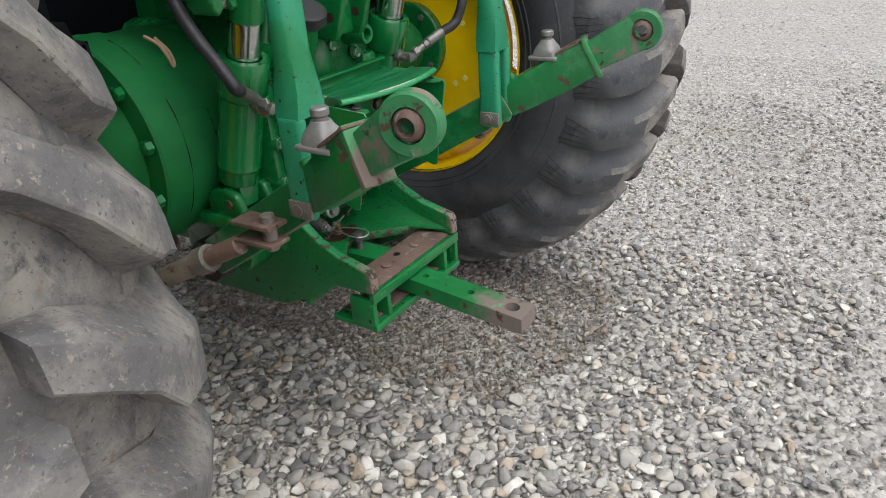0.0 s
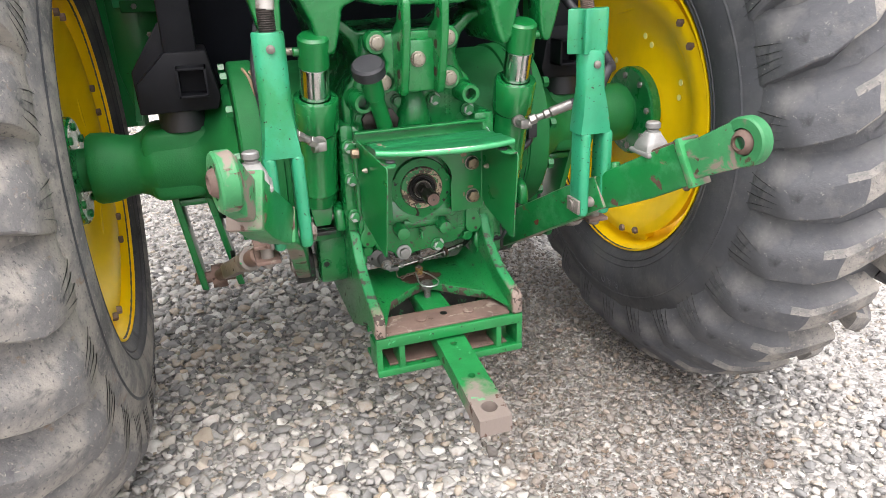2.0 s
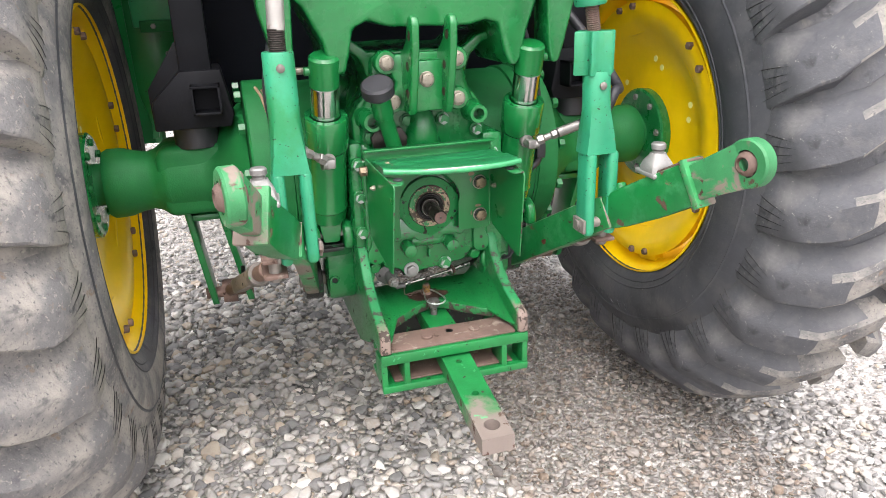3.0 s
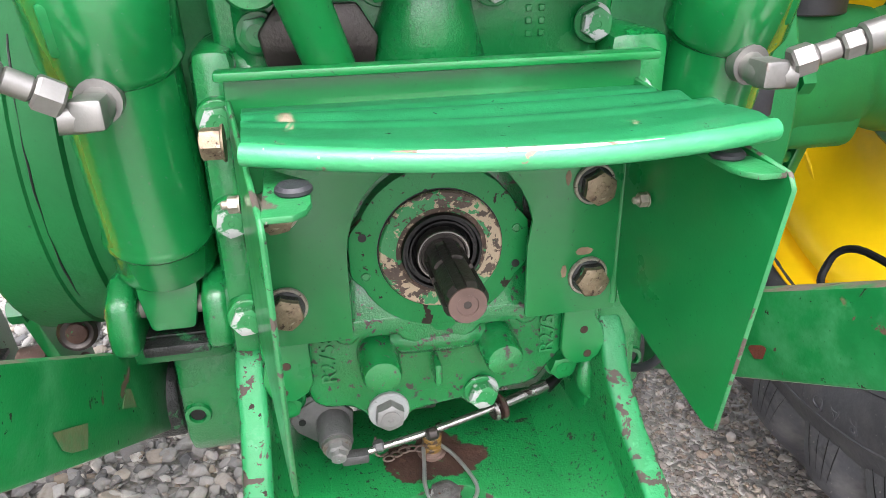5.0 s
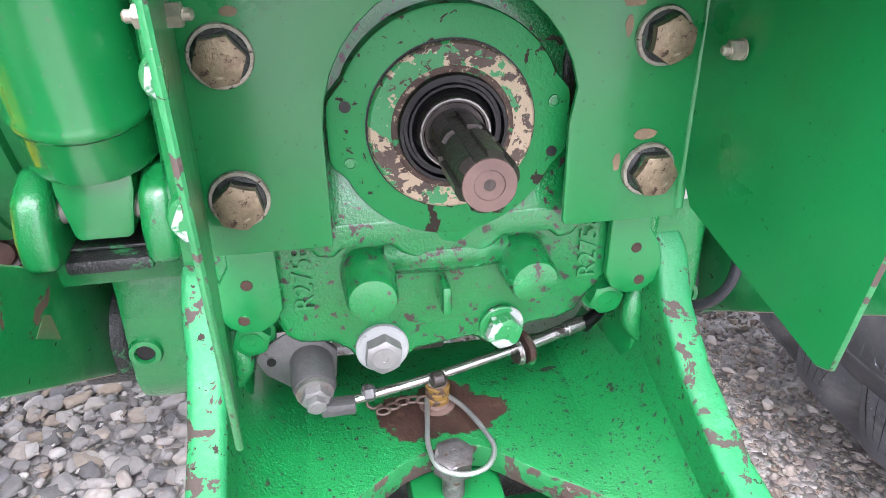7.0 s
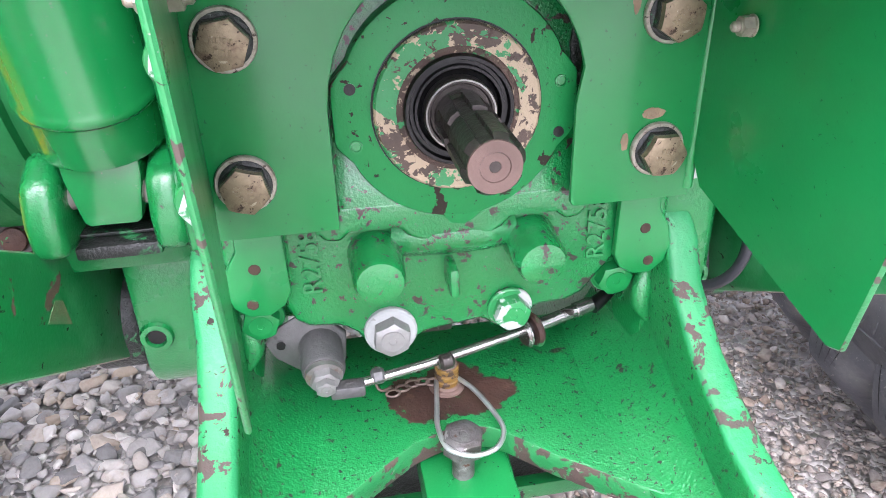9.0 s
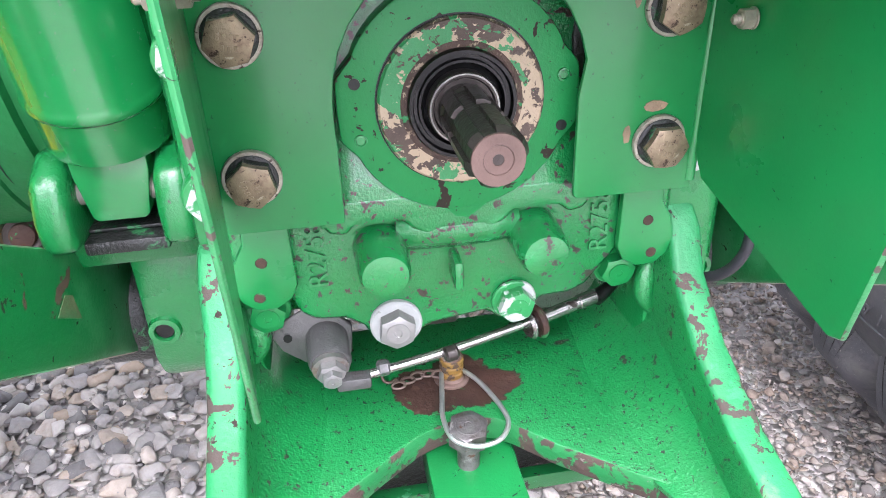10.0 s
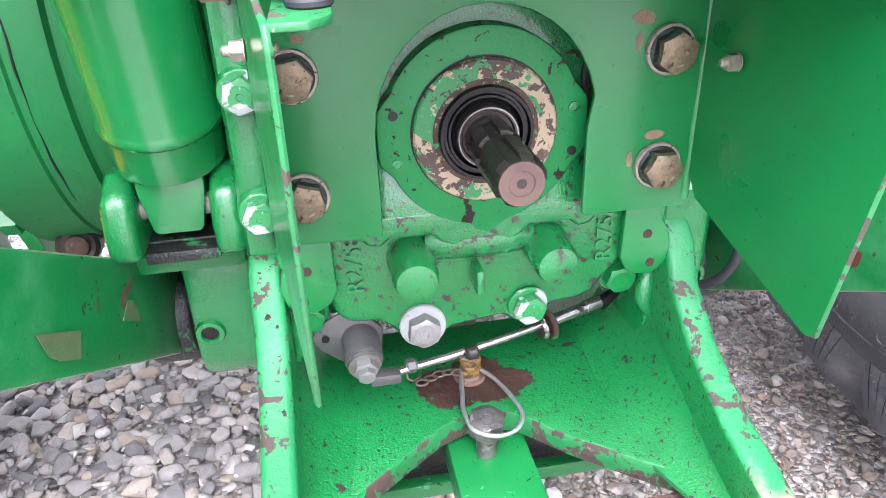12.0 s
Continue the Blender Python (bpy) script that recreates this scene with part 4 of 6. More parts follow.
def shaft():
    side = [(0.066, 0.031), (0.0675, 0.0295), (0.0735, 0.0225), (0.0763, 0.019), (0.0768, 0.015), (0.0772, 0.0), (0.0768, -0.015), (0.0763, -0.019), (0.0735, -0.0235), (0.066, -0.0315)]
    a0, a1 = math.atan2(0.031, 0.066), math.atan2(-0.0315, -0.066)
    fl = [(0.0735 * math.cos(a), 0.834 + 0.0735 * math.sin(a)) for a in [a0 + (math.pi - 2 * a0) * k / 26 for k in range(1, 26)]]
    fl += [(-x, 0.834 + z) for x, z in side]
    fl += [(0.0735 * math.cos(a), 0.834 + 0.0735 * math.sin(a)) for a in [a1 + (math.pi - 2 * (a1 + math.pi)) * k / 26 for k in range(1, 26)]]
    fl += [(x, 0.834 + z) for x, z in side[::-1]]
    f = part("shaft_flange", rimmed(prism(fl, "y", 0.026, 0.058, 0.002), 1), (flange_paint, edge_wear), tractor, "green bearing flange with flaked paint")
    part("bearing_ring", lathe([(0.0525, 0.0), (0.0525, 0.0035), (0.051, 0.005), (0.038, 0.005), (0.036, 0.002), (0, 0.002)], (0, 0.0265, 0.834), BACK, 48), flange_worn, f, "ring with paint flaked down to tan primer and rust")
    part("groove", lathe([(0.0524, 0), (0.0526, 0.001), (0.0537, 0.001), (0.0539, 0)], (0, 0.0265, 0.834), BACK, 48), seal_black, f)
    part("rust_halo", lathe([(0.0385, 0), (0.0378, 0.0004), (0.036, 0.0005), (0.034, 0.0002)], (0, 0.0214, 0.834), BACK, 48), halo, f, "brown rust round the seal")
    part("shaft_seal", lathe([(0.0345, 0), (0.0345, 0.006), (0.0335, 0.0085), (0.0315, 0.0085), (0.0305, 0.0045), (0.0285, 0.0045), (0.0278, 0.0075), (0.0262, 0.0075), (0.025, 0.003), (0.0235, 0.002), (0, 0.002)], (0, 0.0250, 0.834), BACK, 48), seal_black, f, "black rubber shaft seal")
    part("shaft_sleeve", lathe([(0.0225, 0), (0.0225, 0.011), (0.0215, 0.0122), (0.0195, 0.0122), (0.0185, 0.010), (0, 0.010)], (0, 0.0250, 0.833), BACK, 48), dark_steel, f, "dark steel sleeve round the shaft")
    part("sleeve_rim", lathe([(0.0214, 0.0), (0.0218, 0.0006), (0.0208, 0.0006), (0.0206, 0)], (0, 0.0130, 0.833), BACK, 48), steel, f, "bright worn rim of the sleeve")
    # Black patches paint the shade of the gap on both sides of the flange.
    for pts in (((0.0775, 0.842), (0.0835, 0.838), (0.084, 0.872), (0.078, 0.884), (0.0755, 0.866)), ((-0.0755, 0.868), (-0.082, 0.85), (-0.0825, 0.80), (-0.079, 0.80), (-0.0785, 0.853))):
        part("gap_shade", prism(pts, "y", 0.0385, 0.0425, 0.001), oily, f, "black patch for the shade in the gap beside the flange")
    # lip at the foot of the flange
    part("flange_lip", prism([(-0.012, 0.762), (-0.006, 0.754), (0.004, 0.752), (0.012, 0.757), (0.02, 0.764), (0.0, 0.775)], "y", 0.0275, 0.05, 0.002), flange_paint, f)
    for x, z in ((-0.064, 0.814), (0.066, 0.846)):
        part("screw", lathe([(0.0042, 0), (0.004, 0.0012), (0.003, 0.0014), (0.0026, 0.0004), (0, 0.0004)], (x, 0.026, z), BACK, 16), green_cast, f)
    for x, z in ((-0.065, 0.85), (0.066, 0.813)):
        part("flange_hole", lathe([(0.0036, 0), (0.0036, 0.0006), (0, 0.0006)], (x, 0.026, z), BACK, 16), seal_black, f)
    # six-spline shaft with a turned groove
    bm = bmesh.new()
    prof = []
    for k in range(6):
        a0 = 2 * math.pi * k / 6 + 0.3
        for da, r in ((-0.27, 0.0172), (0.0, 0.0175), (0.27, 0.0172), (0.3, 0.0146), (0.52, 0.0146), (0.745, 0.0146)):
            prof.append((a0 + da, r))
    rings = []
    for y, lim in ((0.03, 0.0172), (0.008, 0.0172), (0.006, 0.0176), (-0.022, 0.0176), (-0.0225, 0.0148), (-0.030, 0.0148), (-0.0305, 0.0176), (-0.067, 0.0176), (-0.0715, 0.0147)):
        rings.append([bm.verts.new((min(r, lim) * math.cos(a) if y < 0.007 else 0.0165 * math.cos(a), y, 0.832 + (min(r, lim) * math.sin(a) if y < 0.007 else 0.0165 * math.sin(a)))) for a, r in prof])
    for a, b in zip(rings, rings[1:]):
        for i in range(len(a)):
            bm.faces.new((a[i], b[i], b[(i + 1) % len(a)], a[(i + 1) % len(a)]))
    bm.faces.new(rings[-1])
    bmesh.ops.recalc_face_normals(bm, faces=bm.faces)
    sh = part("drive_shaft", bm, dark_steel, tractor, "dark oily splined drive shaft", 25)
    part("shaft_end", lathe([(0.0146, 0), (0.0142, 0.001), (0.0082, 0.001), (0.0078, 0.0003), (0.0032, 0.0003), (0.0022, -0.0015), (0.002, -0.004), (0, -0.004)], (0, -0.0715, 0.832), BACK, 32), tip_steel, sh, "brown ground end face of the shaft with a centre hole")


shaft()


def shield():
    # back plate with an arch cut out over the flange
    out = [(-0.155, 0.766), (-0.079, 0.766), (-0.079, 0.842)]
    for i in range(1, 16):
        a = math.pi * (1 - i / 16)
        out.append((0.0775 * math.cos(a) - 0.001, 0.842 + 0.0815 * math.sin(a)))
    out += [(0.071, 0.835), (0.071, 0.769), (0.0735, 0.766), (0.1535, 0.766), (0.155, 0.972), (-0.155, 0.972)]
    sh = part("shaft_shield", prism(out, "y", 0.010, 0.0145, 0.0015), green_paint, tractor, "green sheet steel shield round the drive shaft")
    for s, dx in ((-1, 0.023), (1, 0.015)):
        bm = bmesh.new()
        poly = [(0.014, 0.972), (-0.165, 0.948), (-0.17, 0.938), (-0.125, 0.729), (-0.115, 0.726), (0.0, 0.776), (0.014, 0.80)]
        vs = []
        for t in (0, 0.0035):
            lean = 0.003 if s < 0 else 0.014
            vs.append([bm.verts.new((s * 0.152 + dx * (0.014 - y) / 0.17 + lean * (0.948 - z) / 0.226 * (0.014 - y) / 0.134 + s * t, y, z)) for y, z in poly])
        bm.faces.new(vs[0])
        bm.faces.new(vs[1][::-1])
        for i in range(len(poly)):
            j = (i + 1) % len(poly)
            bm.faces.new((vs[0][i], vs[1][i], vs[1][j], vs[0][j]))
        bmesh.ops.recalc_face_normals(bm, faces=bm.faces)
        part("shield_wing", rimmed(bevelled(bm, 0.0014, 1), 0), (green_paint, edge_wear), sh)
        part("top_tab", prism([(s * 0.152 + dx, -0.165), (s * 0.136 + dx, -0.165), (s * 0.129 + dx, -0.158), (s * 0.126 + dx, -0.148), (s * 0.126 + dx, -0.11), (s * 0.152 + dx, -0.08)], "z", 0.944, 0.948, 0.001), edge_wear, sh, "folded tab with paint rubbed to brown")
        part("rubber_pad", rod((s * 0.135 + dx, -0.13, 0.947), (s * 0.135 + dx, -0.13, 0.953), 0.0105), black_plastic, sh)
    part("fold", tube([(0.1525, 0.0125, 0.772), (0.154, 0.012, 0.87), (0.1545, 0.012, 0.97)], 0.0042, 12, 6), green_paint, sh)
    for x, z, w, d in ((0.106, 0.908, 0.013, 0.007), (0.104, 0.893, 0.004, 0.009), (0.122, 0.8255, 0.013, 0.005), (0.1045, 0.808, 0.004, 0.009), (-0.123, 0.909, 0.008, 0.004)):
        w, d = 0.6 * w, 0.7 * d
        spot = [(x + w * math.cos(t) * (1 + 0.3 * noise.noise(Vector((math.cos(t) * 2, math.sin(t) * 2, x * 90)))), z + d * math.sin(t) * (1 + 0.3 * noise.noise(Vector((math.sin(t) * 3, math.cos(t) * 2, z * 90))))) for t in [2 * math.pi * k / 22 for k in range(22)]]
        part("bare_spot", prism(spot, "y", 0.0096, 0.0102, 0.0), bare_tan, sh, "paint rubbed off to tan primer")
    # ribbed lid, arched across
    bm = bmesh.new()
    rows = []
    ny, nx = 57, 21
    for i in range(ny):
        f = i / (ny - 1)
        row = []
        for j in range(nx):
            g = j / (nx - 1) * 2 - 1
            y = 0.0 - (0.126 + 0.014 * g) * f - 0.021 * (1 - g * g) * f
            x = g * (0.149 + 0.006 * f) + 0.005 + 0.012 * f
            rib = 0.0022 * math.sin(f * 7.6 * math.pi) if 0.13 < f < 0.66 else 0.0
            z = 0.967 + 0.008 * f + rib - 0.004 * (1 - g * g) * f - 0.006 * max(0, (f - 0.86) / 0.14) ** 2
            row.append(bm.verts.new((x, y, z)))
        rows.append(row)
    for a, b in zip(rows, rows[1:]):
        for j in range(nx - 1):
            bm.faces.new((a[j], b[j], b[j + 1], a[j + 1]))
    r = bmesh.ops.solidify(bm, geom=bm.faces[:], thickness=0.004)
    bmesh.ops.recalc_face_normals(bm, faces=bm.faces)
    for fc in bm.faces:
        fc.material_index = 0
    lid = part("shield_lid", bm, green_sun, sh, "ribbed green lid, paint rubbed off along its front edge", 50)
    def lip(g):
        return (g * 0.155 + 0.017, -(0.126 + 0.014 * g) - 0.021 * (1 - g * g), 0.9665 - 0.004 * (1 - g * g))
    roll = [lip(-1 + 2 * k / 20) for k in range(21)]
    edge = part("rolled_edge", tube(roll, 0.0068, 14, 1), lid_edge, lid, "rolled front edge of the lid with rubbed paint")
    part("worn_streak", tube([(x, y - 0.0026, z + 0.0056) for x, y, z in roll[5:16]], lambda f: 0.0003 + 0.0016 * math.sin(math.pi * min(1, f * 1.1)) ** 0.5 if f < 0.9 else 0.0006, 8, 3), bare_white, edge, "bare pale streak along the edge")
    part("hinge_strip", joined(box(-0.160, 0.166, -0.006, 0.012, 0.9865, 0.993, 0.002), box(-0.155, 0.157, 0.008, 0.012, 0.955, 0.99, 0.001)), green_paint, sh)
    bb = mesh_of("bolt", hex_bm(0.0252, 0.0125, dimple=False), brass_bolt)
    ws = mesh_of("washer", lathe([(0, 0), (0.018, 0), (0.018, 0.002), (0.0174, 0.003), (0, 0.0032)], (0, 0, 0), UP, 36), washer_zinc)
    # Black ring: oil plus the shadow line between head and washer, as colour.
    gr = mesh_of("oil_shadow_ring", joined(hex_bm(0.0256, 0.0075, dimple=False), lathe([(0.0128, 0), (0.0156, 0), (0.015, 0.0007), (0.0128, 0.0012)], (0, 0, 0), UP, 28)), oily)
    hm = mesh_of("head_mark", joined(*[box(x - 0.0009, x + 0.0009, y - 0.0016, y + 0.0016, 0.0122, 0.0129, 0.0002, 1) for x, y in ((-0.0055, 0.0028), (-0.002, 0.0034), (0.0016, 0.0034), (0.005, 0.0028), (-0.003, -0.003), (0.0006, -0.0034), (0.004, -0.003))]), brass_bolt)
    for k, (x, z) in enumerate(((-0.130, 0.886), (0.1265, 0.886), (-0.131, 0.803), (0.1265, 0.802))):
        head = again("bolt", bb, Matrix.Translation((x, 0.0068, z)) @ turned((0.02, -1, -0.04), 9 + 17 * k), sh, "brown zinc hexagon bolt")
        again("washer", ws, Matrix.Translation((0, 0, -0.0032)), head, "pale zinc washer")
        again("oil_shadow_ring", gr, Matrix.Translation((0, 0, 0)), head, "black oil and painted shadow round the foot of the bolt")
        again("head_mark", hm, Matrix.Rotation(0.7 * k - 0.3, 4, "Z"), head)
    nb = mesh_of("nut", joined(hex_bm(0.0102, 0.0065, 0.0062, 0.0013), rod((0, 0, 0), (0, 0, 0.0125), 0.003, seg=12)), tan_zinc)
    again("nut", nb, Matrix.Translation((0.154, -0.03, 0.884)) @ turned((-1, 0, 0)), sh)
    again("nut", nb, Matrix.Translation((-0.1485, -0.055, 0.917)) @ turned((-1, 0, 0)), sh)
    again("nut", nb, Matrix.Translation((-0.1435, -0.055, 0.917)) @ turned((1, 0, 0)), sh)
    again("nut", mesh_of("nut", joined(hex_bm(0.02, 0.014, 0.013, 0.002)), brass_bolt), Matrix.Translation((-0.157, -0.012, 0.947)) @ turned((-1, 0, 0)), sh)
    return sh


shield()


def hitch_support():
    """The drawbar support below the shaft."""
    sup = None
    for s in (-1, 1):
        poly = [(0.14, 0.735), (0.055, 0.738), (0.035, 0.722), (0.02, 0.69), (-0.02, 0.655), (-0.08, 0.625), (-0.165, 0.603), (-0.172, 0.59), (-0.172, 0.548), (-0.06, 0.545), (0.0, 0.50), (0.12, 0.45), (0.42, 0.45), (0.42, 0.62)]
        x0, x1 = sorted((s * 0.157, s * 0.183))
        b = rimmed(prism(poly, "x", x0, x1, 0.006, 3), 0, 0.8)
        if sup is None:
            sup = part("drawbar_support", b, (support_paint, rim_paint), tractor, "green cast drawbar support with chipped side plates")
        else:
            part("side_plate", b, (support_paint, rim_paint), sup)
    # sloping floor with an inverted V cut
    fl = [(-0.16, 0.16), (0.16, 0.16), (0.16, -0.09), (0.11, -0.052), (0.063, -0.015), (0.034, 0.013), (0.022, 0.022), (0.008, 0.0265), (-0.012, 0.0265), (-0.026, 0.022), (-0.041, 0.0155), (-0.073, -0.0075), (-0.103, -0.031), (-0.16, -0.075)]
    b = rimmed(prism(fl, "z", -0.007, 0.016, 0.003, 2), 2, 0.85)
    for v in b.verts:
        v.co.z += 0.558 + 0.05 * v.co.y
    part("support_floor", b, (support_paint, lip_wear), sup, "sloping green floor plate, chipped along its edge")
    part("cross_rail", box(-0.157, 0.157, 0.057, 0.071, 0.449, 0.466, 0.002), green_worn, sup)
    # Added wall: its black stands for the shaded depth below the floor.
    part("inner_wall", box(-0.157, 0.157, 0.075, 0.09, 0.452, 0.553, 0.002), oily, sup, "near-black wall under the floor plate, added for the shade there")
    for s in (-1, 1):
        bm = bmesh.new()
        rings = []
        for y, wd, ht in ((0.15, 0.05, 0.09), (0.05, 0.06, 0.10), (0.0, 0.058, 0.07), (-0.04, 0.05, 0.05), (-0.08, 0.034, 0.032), (-0.13, 0.016, 0.015), (-0.15, 0.004, 0.004)):
            z0 = 0.5725 + 0.05 * y
            arc = [(s * (0.1615 - wd * (1 - math.sin(t))), y, z0 + ht * (1 - math.cos(t))) for t in [math.pi / 2 * k / 8 for k in range(9)]]
            rings.append([bm.verts.new(q) for q in arc + [(s * 0.1615, y, z0 - 0.004), (s * (0.1615 - wd), y, z0 - 0.004)]])
        for a, q in zip(rings, rings[1:]):
            for j in range(len(a)):
                bm.faces.new((a[j], q[j], q[(j + 1) % len(a)], a[(j + 1) % len(a)]))
        bm.faces.new(rings[0])
        bm.faces.new(rings[-1][::-1])
        bmesh.ops.recalc_face_normals(bm, faces=bm.faces)
        part("fillet", bm, support_paint, sup, sharp=70)
    part("wear_plate", box(-0.155, 0.155, -0.158, -0.072, 0.538, 0.552, 0.003), rust_steel, sup, "rust-brown top plate, paint worn away")
    part("front_rail", box(-0.183, 0.183, -0.172, -0.159, 0.522, 0.548, 0.003), green_worn, sup)
    part("lower_rail", joined(box(-0.183, 0.183, -0.172, -0.155, 0.448, 0.466, 0.003), box(-0.18, 0.18, -0.157, -0.04, 0.449, 0.462, 0.003)), green_worn, sup)
    part("lower_plate", box(-0.15, 0.15, -0.15, -0.05, 0.463, 0.468, 0.001), rust_steel, sup)
    for x in (-0.176, -0.122, 0.122, 0.176):
        part("post", box(x - 0.007, x + 0.007, -0.168, -0.10, 0.46, 0.53, 0.002), green_worn, sup)
    bb = mesh_of("bolt", hex_bm(0.034, 0.02), worn_steel)
    for x in (-0.058, 0.062):
        again("bolt", bb, Matrix.Translation((x, -0.125, 0.538)) @ turned((0, 0, -1), 20), sup)
        part("bolt_top", rod((x, -0.118, 0.552), (x, -0.118, 0.557), 0.014, bev=0.002), rust_steel, sup)
    part("plate_hole", lathe([(0.009, 0), (0.009, 0.0008), (0, 0.0008)], (0.002, -0.105, 0.552), UP, 20), seal_black, sup)
    # bolt, pin, ring and chain on the floor
    part("hex_bolt", joined(*(lambda a: (bmesh.ops.transform(a, matrix=Matrix.Translation((-0.004, 0.006, 0.573)) @ turned((0, -0.12, 1), 12), verts=a.verts), [a])[1])(hex_bm(0.028, 0.0165)), rod((-0.004, 0.006, 0.50), (-0.004, 0.006, 0.575), 0.0088)), bolt_grey, sup, "hexagon bolt of worn grey steel")
    blot = []
    for k in range(220):
        t = 2 * math.pi * k / 220
        w = 1 + 0.35 * noise.noise(Vector((1.5 * math.cos(t), 1.5 * math.sin(t), 4))) + 0.14 * noise.noise(Vector((5 * math.cos(t), 5 * math.sin(t), 9)))
        w += 0.07 * noise.noise(Vector((11 * math.cos(t), 11 * math.sin(t), 3))) + 0.05 * noise.noise(Vector((29 * math.cos(t), 29 * math.sin(t), 7)))
        blot.append((-0.008 + 0.05 * w * math.cos(t), 0.066 + 0.034 * w * math.sin(t)))
    st = prism(blot, "z", 0.0, 0.0006, 0.0)
    for v in st.verts:
        v.co.z += 0.5744 + 0.05 * v.co.y
    part("stained_patch", st, stain, sup, "bare rust-brown patch")
    return sup


sup = hitch_support()


def pin_and_linkage():
    p = part("lock_pin", joined(rod((-0.004, 0.076, 0.57), (-0.004, 0.072, 0.606), 0.0085), lathe([(0.015, 0), (0.015, 0.003), (0.013, 0.004), (0.0115, 0.004), (0.0105, 0.007), (0, 0.007)], (-0.004, 0.075, 0.577), UP, 24)), rust_steel, tractor, "short steel lock pin with yellow rings")
    for k in range(3):
        part("ring", lathe([(0.0087, 0), (0.0102, 0.001), (0.0102, 0.005), (0.0087, 0.006)], (-0.004, 0.0745 - k * 0.001, 0.584 + 0.007 * k), (0, -0.1, 1), 20), yellow_ring, p, "worn yellow ring")
    loop = [(-0.013, 0.072, 0.588), (-0.018, 0.04, 0.588), (-0.021, 0.018, 0.587), (-0.017, -0.004, 0.585), (0.0, -0.013, 0.583), (0.018, -0.01, 0.584), (0.028, 0.006, 0.585), (0.025, 0.026, 0.587), (0.015, 0.055, 0.588), (0.004, 0.074, 0.588)]
    part("spring_ring", tube(loop, 0.0021, 10, 6), wire_steel, p, "bent spring wire ring")
    for k in range(5):
        t = k / 4
        c = Vector((-0.016 - 0.034 * t, 0.0715 + 0.004 * math.sin(4 * t), 0.588 - 0.004 * t))
        ln = [c + Vector((0.0056 * math.cos(a), (0.003 if k % 2 else 0.0008) * math.sin(a), (0.0008 if k % 2 else 0.003) * math.sin(a))) for a in [2 * math.pi * i / 12 for i in range(13)]]
        part("chain_link", tube(ln, 0.0013, 6, 1), chain_steel, p)
    part("chain_hook", tube([(-0.05, 0.075, 0.586), (-0.057, 0.076, 0.582), (-0.062, 0.078, 0.584), (-0.0625, 0.081, 0.592), (-0.0615, 0.083, 0.602)], 0.0014, 8, 4), chain_steel, p)
    # control rod across the cover
    k = part("control_rod", tube([(-0.085, 0.020, 0.635), (-0.01, 0.0325, 0.6405), (0.085, 0.0555, 0.6475)], 0.0036, 14, 5), control_steel, tractor, "bright steel control rod")
    part("rod_sleeve", joined(rod((0.055, 0.047, 0.6455), (0.118, 0.066, 0.651), 0.0052), rod((0.098, 0.060, 0.6492), (0.116, 0.0655, 0.6508), 0.0062)), control_steel, k)
    part("rod_boot", tube([(0.115, 0.064, 0.649), (0.135, 0.075, 0.655), (0.15, 0.09, 0.66)], lambda f: 0.0068 * (1 - 0.55 * f), 12, 4), seal_black, k, "black rubber boot")
    for a, w in ((0.052, 0.0125), (0.060, 0.0145)):
        part("collar", rod((a, 0.045 + (a - 0.05) * 0.3, 0.6445), (a + 0.005, 0.0465 + (a - 0.05) * 0.3, 0.645), w), stain if w > 0.013 else control_steel, k)
    part("rod_clamp", rod((-0.017, 0.0265, 0.6405), (-0.006, 0.0285, 0.6412), 0.0062), dark_steel, k, "black band on the rod")
    part("rod_end", joined(box(-0.098, -0.073, 0.012, 0.024, 0.630, 0.640, 0.002), rod((-0.068, 0.0245, 0.6375), (-0.058, 0.0255, 0.638), 0.0062, seg=6)), dull_grey, k)
    part("valve_bracket", joined(box(-0.066, -0.004, 0.068, 0.09, 0.640, 0.65, 0.002), rod((-0.07, 0.07, 0.652), (0.0, 0.07, 0.66), 0.005), box(-0.012, 0.0, 0.06, 0.08, 0.645, 0.668, 0.003)), dark_steel, tractor, "dark oily bracket and pipe under the cover")
    sw = part("sensor", joined(prism([(-0.1275, 0.648), (-0.1185, 0.668), (-0.0955, 0.674), (-0.0825, 0.66), (-0.0845, 0.635), (-0.1055, 0.628), (-0.1205, 0.632)], "y", 0.052, 0.058, 0.002),
                              lathe([(0.016, 0), (0.016, 0.027), (0.0148, 0.030), (0, 0.030)], (-0.1025, 0.055, 0.652), (0.05, -1, -0.2), 28)), dull_grey, tractor, "round grey sensor body")
    ear = part("sensor_flange", prism([(-0.142, 0.658), (-0.138, 0.668), (-0.118, 0.679), (-0.096, 0.676), (-0.088, 0.658), (-0.096, 0.638), (-0.118, 0.63), (-0.136, 0.645)], "y", 0.0515, 0.0545, 0.001), flange_grey, sw, "grey flange plate with a small hole")
    part("flange_hole", lathe([(0.0036, 0), (0.0034, 0.0006), (0, 0.0006)], (-0.131, 0.0515, 0.656), BACK, 12), seal_black, ear)
    part("sensor_nut", joined(lathe([(0.0135, -0.002), (0.0135, 0.003), (0, 0.003)], (-0.1012, 0.0245, 0.6458), (0.05, -1, -0.2), 24)), steel, sw)
    again("nut", mesh_of("nut", hex_bm(0.0185, 0.007), zinc), Matrix.Translation((-0.101, 0.0215, 0.6452)) @ turned((0.05, -1, -0.2), 8), sw)
